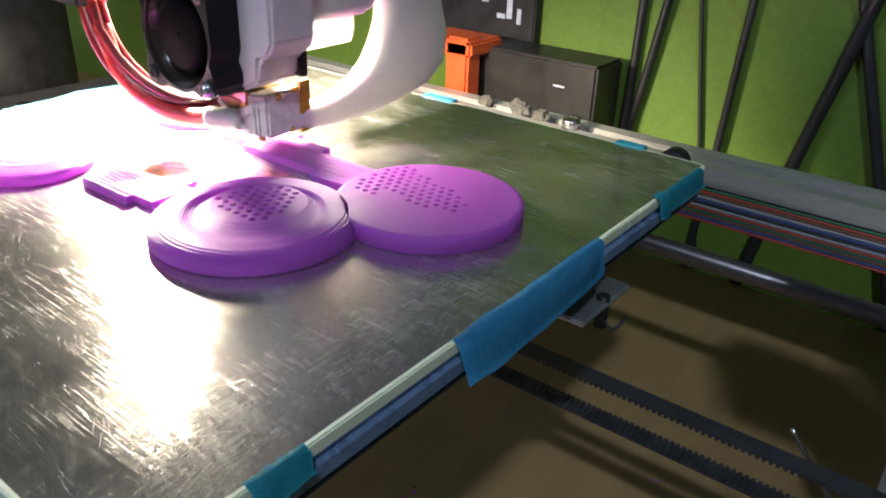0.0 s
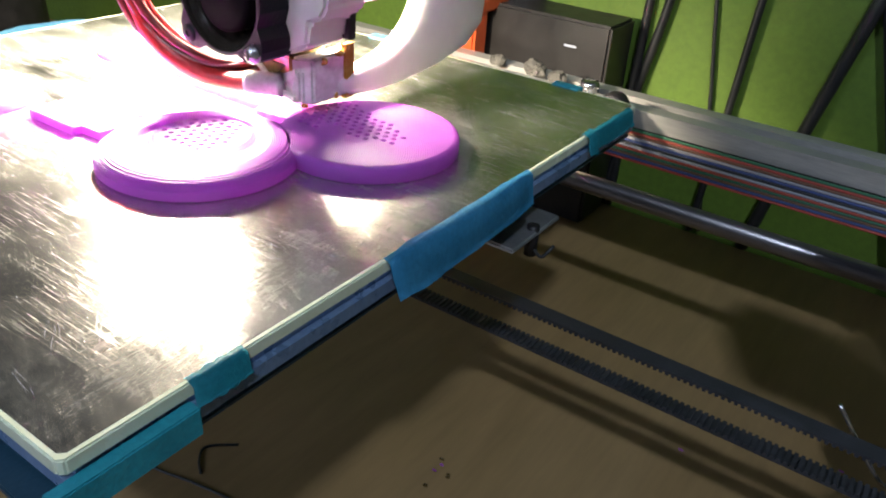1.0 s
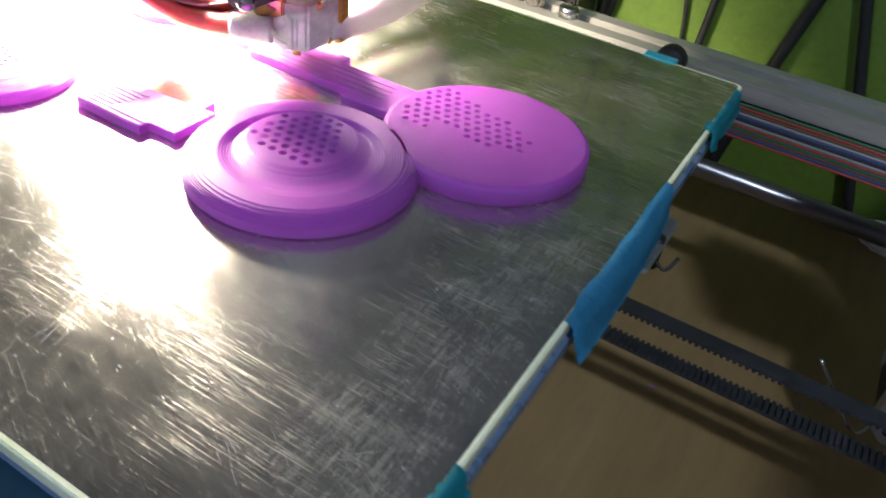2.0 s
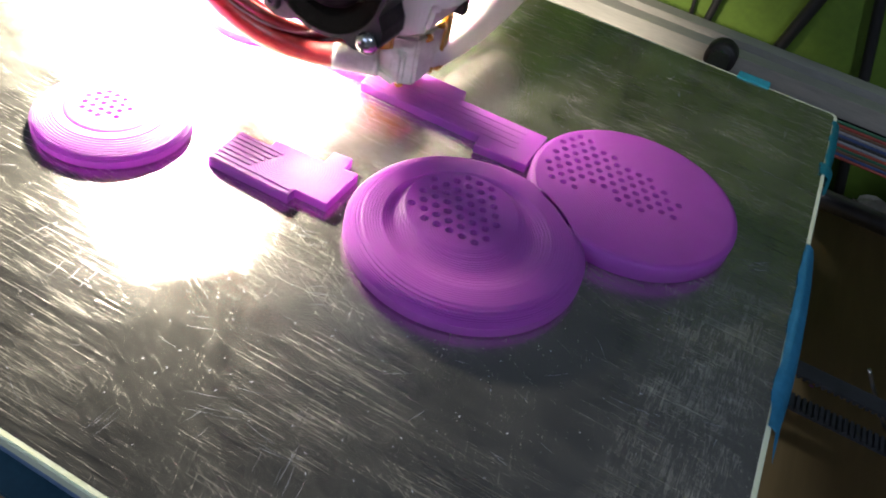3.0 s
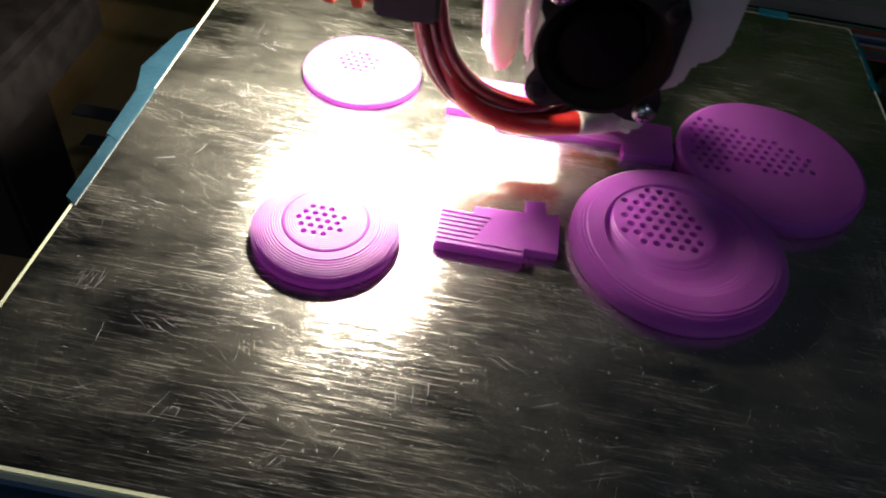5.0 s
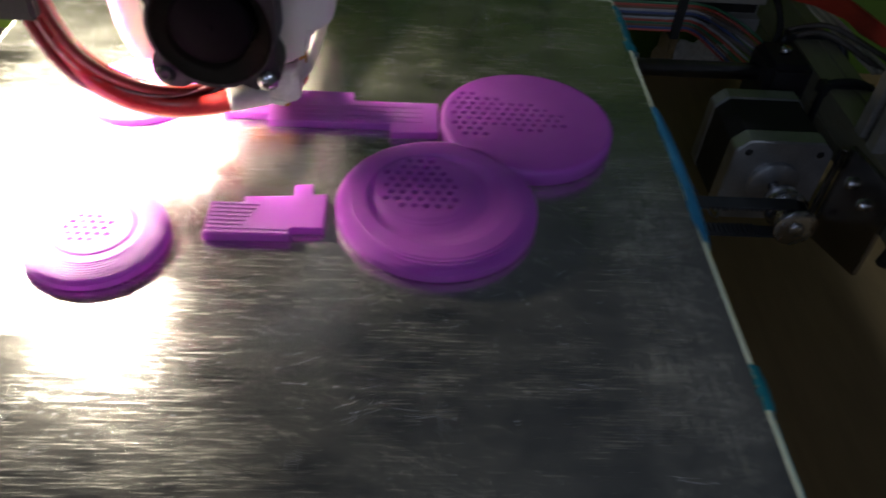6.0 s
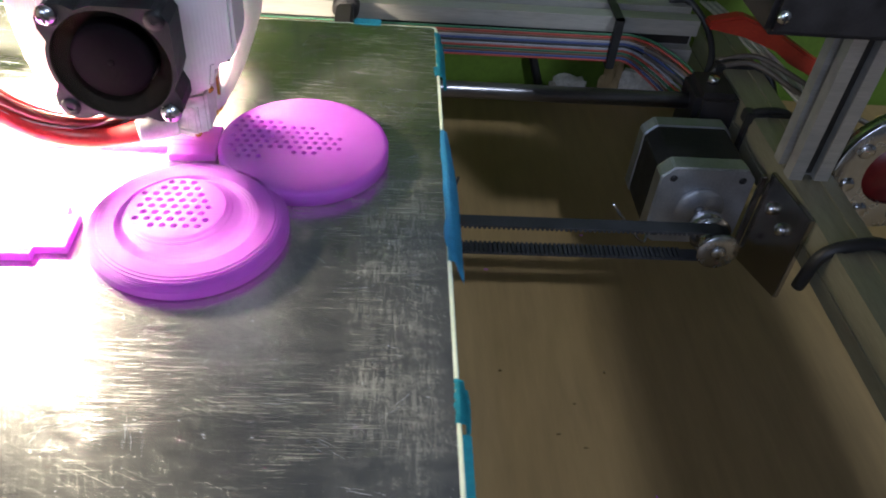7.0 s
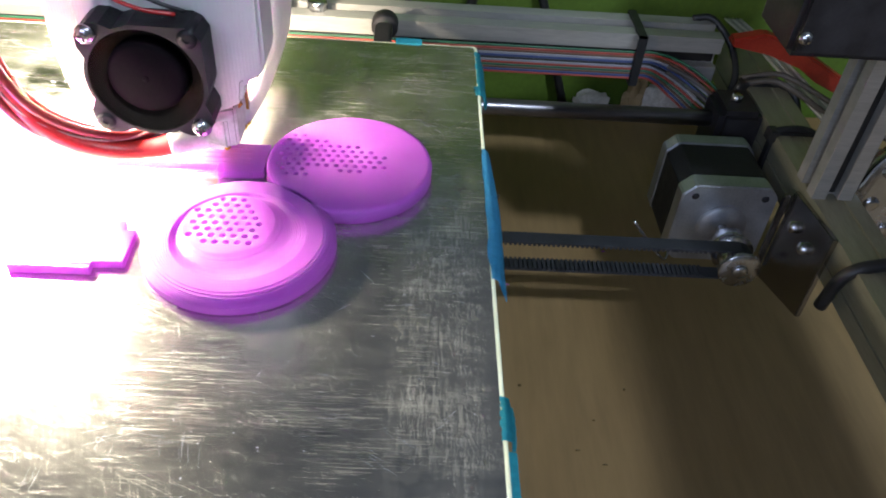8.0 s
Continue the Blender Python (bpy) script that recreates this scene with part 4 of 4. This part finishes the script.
def back_clutter():
    case = thing("power_box", (-120, 150, -130), "dark grey metal box behind the printer", "box")
    part("case", box(-168, -80.4, 147, 178, -130, -14.5, 1.5), DARKBOX, case)
    part("label_bar", box(-106, -99, 146.4, 147, -29, -28, 0), PALE, case, "small pale mark")
    panel = thing("notice_board", (-170, 184, -10), "black panel with pale marks on the green wall", "panel")
    part("board", box(-216, -142, 181, 189.9, -22, 60, 1.0), BLACK, panel)
    for x, z, w_, h_ in ((-160, 2, 4, 12), (-153, -2, 3, 9), (-166, -3, 6, 3), (-178, 6, 5, 4)):
        part("pale_mark", box(x - w_ / 2, x + w_ / 2, 180.4, 181, z - h_ / 2, z + h_ / 2, 0.2), PALE, panel)
    br = thing("orange_bracket", (-166, 138, -60), "orange printed bracket on the dark box", "bracket")
    part("arm", box(-168, -152, 128, 141.5, -60, -8, 1.5), ORANGE, br)
    part("arm_top", box(-190, -150, 128, 160, -18.5, -10, 1.5), ORANGE, br)
    rnd = random.Random(11)
    for k, (x, y, s) in enumerate(((-98, 100, 6), (-84, 98, 5), (-120, 101, 4.5))):
        f = thing("crumpled_foil", (x, y, -32.4), "crumpled grey foil scrap on the back rail", "scrap", "scraps on the rail")
        bm = bmesh.new()
        bmesh.ops.create_icosphere(bm, subdivisions=3, radius=s)
        for v in bm.verts:
            nse = noise.noise(v.co * 0.16 + Vector((k * 7, 0, 0))) * 0.5 + noise.noise(v.co * 0.4) * 0.25
            v.co = Vector((v.co.x * (1 + nse) + x, v.co.y * 0.7 * (1 + nse) + y, max(0, v.co.z * 0.8 * (1 + nse) + 0.35 * s) - 32.4))
        part("foil", bm, GREYPAPER, f)
    bolt2 = thing("rail_bolt", (-74, 90, -32.5), "steel bolt head on the back rail", "bolt")
    part("bolt_head", lathe([(0, -27.5), (4, -27.5), (5, -28.5), (5, -32.4), (0, -32.4)], (-66, 96, 0), seg=6), STEEL, bolt2)


def right_side():
    blk = thing("upper_motor", (126, -36, 27), "black stepper motor high on the frame", "motor")
    part("motor_body", box(101, 150, -50, -21.5, 27, 76, 2.0), BLACK, blk)
    screw_head((104.6, -50.8, 34), 2.2, "screw", blk)
    arm = thing("red_bracket", (160, 96, -40), "red printed bracket on the frame", "bracket")
    part("arm", prism([(145, -34.5), (162, -30.5), (180, -36.5), (196, -45), (214, -55), (214, -64), (196, -56), (186, -49), (166, -42), (146, -38.5)], 92, 100, "y", 1.2), RED, arm)
    ring = thing("flange_ring", (203, -10, -80), "round bright metal flange with bolts", "flange")
    part("ring", lathe([(16.5, -13), (29.6, -13), (30.2, -12.4), (30.2, -7), (16.5, -7), (16.5, -13)], (203, 0, -49), "y", 48), STEEL, ring)
    part("ring_core", lathe([(0, -11), (16.4, -11), (16.4, -7), (0, -7)], (203, 0, -49), "y", 32), DARKRED, ring, "dark red core")
    for k in range(8):
        a = 2 * math.pi * (k + 0.4) / 8
        part("ring_bolt", lathe([(0, -14.6), (2.6, -14.4), (3.6, -13.6), (3.6, -12.9), (0, -12.9)], (203 + 23 * math.cos(a), 0, -49 + 23 * math.sin(a)), "y", 14), STEEL, ring)
    for i, (pts, r) in enumerate(((((128, 110, -32), (138, 108, -31), (148, 98, -41), (149, 84, -52), (140, 70, -66)), 1.8),
                                  (((146, 74, -62), (149.5, 75, -50), (161, 76, -47.6), (174, 70, -50), (178, 60, -62)), 2.0),
                                  (((149, 30, -52), (153, 30, -48.2), (166, 31, -48), (178, 26, -52), (200, 14, -52)), 1.7),
                                  (((182, -62, -58), (172, -62, -48), (160, -62, -48), (149, -62, -54), (147.5, -60, -72)), 2.6),
                                  (((112, 82, -46), (124, 78, -50), (134, 72, -55), (142, 62, -60), (147, 40, -76), (146, 20, -90)), 1.3),
                                  (((112, 82, -49), (122, 79, -54), (132, 70, -58), (140, 60, -66), (145, 36, -84)), 1.2),
                                  (((150, 74, -49), (166, 72, -46), (184, 58, -52), (204, 40, -60), (230, 22, -66)), 1.5),
                                  (((150, 78, -48), (168, 76, -44), (188, 62, -49), (208, 46, -56), (236, 30, -62)), 1.4))):
        c = thing("frame_cable", pts[1], "dark cable tied along the printer frame", "cable", "frame cables")
        part("cable", tube(pts, r, 10), CABLE if i < 4 else BROWNCABLE, c)
    white = thing("white_ribbon", (174, 105, -52), "flat pale ribbon cable beside the side rail", "cable")
    for k in range(5):
        part("ribbon_strand", tube([(166 + 2.2 * k, 160, -53), (170 + 2.2 * k, 128, -51), (176 + 2.2 * k, 88, -51), (184 + 2.2 * k, 50, -54)], 0.8, 6), INSUL if k % 2 == 0 else ALU, white)
    for y in (30, 75):
        tie = thing("zip_tie", (161, y, -70), "black cable tie round the side rail", "cable tie", "cable ties")
        bm = bmesh.new()
        for x0, x1, z0, z1 in ((149.8, 151.4, -71.4, -48.6), (171.6, 173.2, -71.4, -48.6), (149.8, 173.2, -49.9, -48.6), (149.8, 173.2, -71.4, -70.1)):
            box(x0, x1, y - 2.0, y + 2.0, z0, z1, 0.3, bm)
        part("strap", bm, CABLE, tie)
        part("tie_head", box(148.0, 152.5, y - 3.2, y + 3.2, -53.5, -47.5, 0.6), CABLE, tie)
    pin = thing("steel_pin", (105, -6.5, -86), "thin bright steel pin standing by the belt", "pin")
    part("pin", tube([(105, -6.5, -86), (101, -14, -86.5), (96, -23, -84), (86, -24, -72.5), (78, -24, -62.5)], 0.7, 8), STEEL, pin)
    for k, (x, w_, h_) in enumerate(((104, 22, 14), (129, 12, 28), (152, 26, 25))):
        paper = thing("paper_scrap", (x, 178, -130), "pale crumpled paper scrap by the wall", "paper", "paper scraps")
        bm = bmesh.new()
        bmesh.ops.create_icosphere(bm, subdivisions=3, radius=1)
        for v in bm.verts:
            n_ = 1 + 0.5 * noise.noise(v.co * 1.3 + Vector((k * 5, 0, 0))) + 0.2 * noise.noise(v.co * 4)
            v.co = Vector((x + v.co.x * w_ * n_ * 0.6, 176 + v.co.y * 7 * n_, -130 + max(0, (v.co.z * 0.6 + 0.4) * h_ * n_)))
        part("paper", bm, INSUL if k != 1 else KRAFT, paper)


def table_litter():
    w1 = thing("thin_wire", (-95, -121, -130), "thin dark wire lying on the table", "wire", "thin wires")
    part("wire", tube([(-130, -127, -129.4), (-111.6, -125.1, -129.3), (-95.3, -121.1, -129.2), (-78.7, -117.8, -129.4), (-60, -114, -129.4)], 0.5, 6), CABLE, w1)
    w2 = thing("thin_wire", (-102, -108, -130), "thin dark wire lying on the table", "wire", "thin wires")
    part("wire", tube([(-98, -99, -129.4), (-106.1, -107, -129.3), (-103, -113, -129.3), (-97.5, -116.8, -129.4)], 0.5, 6), CABLE, w2)
    rnd = random.Random(21)
    for k in range(16):
        x, y = (rnd.uniform(30, 100), rnd.uniform(-150, 40)) if k > 5 else (rnd.uniform(-36, -20), rnd.uniform(-72, -54))
        crumb = thing("table_crumb", (x, y, -130), "tiny dark crumb on the table", "crumb", "crumbs on the table")
        bm = bmesh.new()
        bmesh.ops.create_icosphere(bm, subdivisions=1, radius=1)
        sx, sy = rnd.uniform(0.4, 1.3), rnd.uniform(0.4, 1.0)
        for v in bm.verts:
            v.co = Vector((x + v.co.x * sx * rnd.uniform(0.7, 1.3), y + v.co.y * sy, -129.9 + max(0, v.co.z) * 0.6))
        part("crumb", bm, BRASS if k % 3 else PURPLE, crumb)


def left_side():
    blk = thing("dark_drum", (-560, 40, -130), "dark round drum on the table beyond the bed", "drum")
    part("drum_body", lathe([(0, -130), (60, -130), (64, -124), (64, 20), (0, 20)], (-560, 40, 0), seg=48), BLACK, blk)
    part("rim", lathe([(50, 20), (58, 20), (58, 23), (50, 23), (50, 20)], (-560, 40, 0), seg=48), DARKBOX, blk)
    cl = thing("bed_clamp", (-235, -70, -60), "dark clamp below the edge of the bed", "clamp")
    part("clamp_body", box(-312, -262, -80, 10, -60, -34, 4), BLACK, cl)
    part("clamp_bolt", lathe([(0, -34), (4, -34), (4, -30), (0, -30)], (-276, -63, 0), seg=12), STEEL, cl)
    part("clamp_foot", box(-300, -275, -60, -20, -130, -60, 2), BLACK, cl)


print_bed()
double_disc()
small_disc((-144.2, -135.1), 16.1, True, "small domed purple disc with a few holes")
small_disc((-149.8, -74.4), 15.9, True, "small domed purple disc with rings on top")
stepped_plate()
stepped_bar()
cooling_fan()
fan_shroud()
hot_end()
wire_bundle()
connectors()
led_module()
hood_lamp()
duct_fill_lamp()
frame_rails()
motor()
belts()
ribbon_cable()
hanging_cables()
back_clutter()
right_side()
table_litter()
left_side()

# ---- motion ----
# the bed slides along x; the head creeps along y
BED = [(0, 0.0319), (0.5, 0.0127), (0.9, -0.0030), (1.03, -0.0077), (1.2, -0.0007), (1.75, 0.0175), (2.3, 0.0357), (2.5, 0.0399), (2.62, 0.0412), (2.8, 0.0389), (3.0, 0.0325), (3.5, 0.0129),
       (4.0, -0.0082), (4.16, -0.0138), (4.25, -0.0150), (4.35, -0.0131), (4.5, -0.0076), (4.7, -0.0008), (5.25, 0.0208), (5.7, 0.0394), (5.8, 0.0422), (5.88, 0.0420), (6.0, 0.0379), (6.5, 0.0209), (7.0, 0.0010),
       (7.35, -0.0122), (7.43, -0.0140), (7.5, -0.0126), (8.0, 0.0073)]
HEAD = [(0, -0.0012), (0.5, -0.0010), (1.0, -0.0008), (1.2, 0.0002), (2.3, -0.0009), (2.5, -0.0010), (3.0, -0.0008), (3.5, -0.0013), (4.0, -0.0017), (4.5, -0.0001), (4.7, -0.0001), (5.8, 0.0006), (6.0, 0.0012), (6.5, 0.0006), (7.0, 0.0002), (7.5, 0.0016), (8.0, 0.0022)]


def motions():
    for ob in BED_RIDERS:
        x, y, z = ob.location
        walk(ob, [(t, pose(x + b, y, z)) for t, b in BED])
    for ob in HEAD_RIDERS:
        x, y, z = ob.location
        walk(ob, [(t, pose(x, y + h, z)) for t, h in HEAD])


motions()
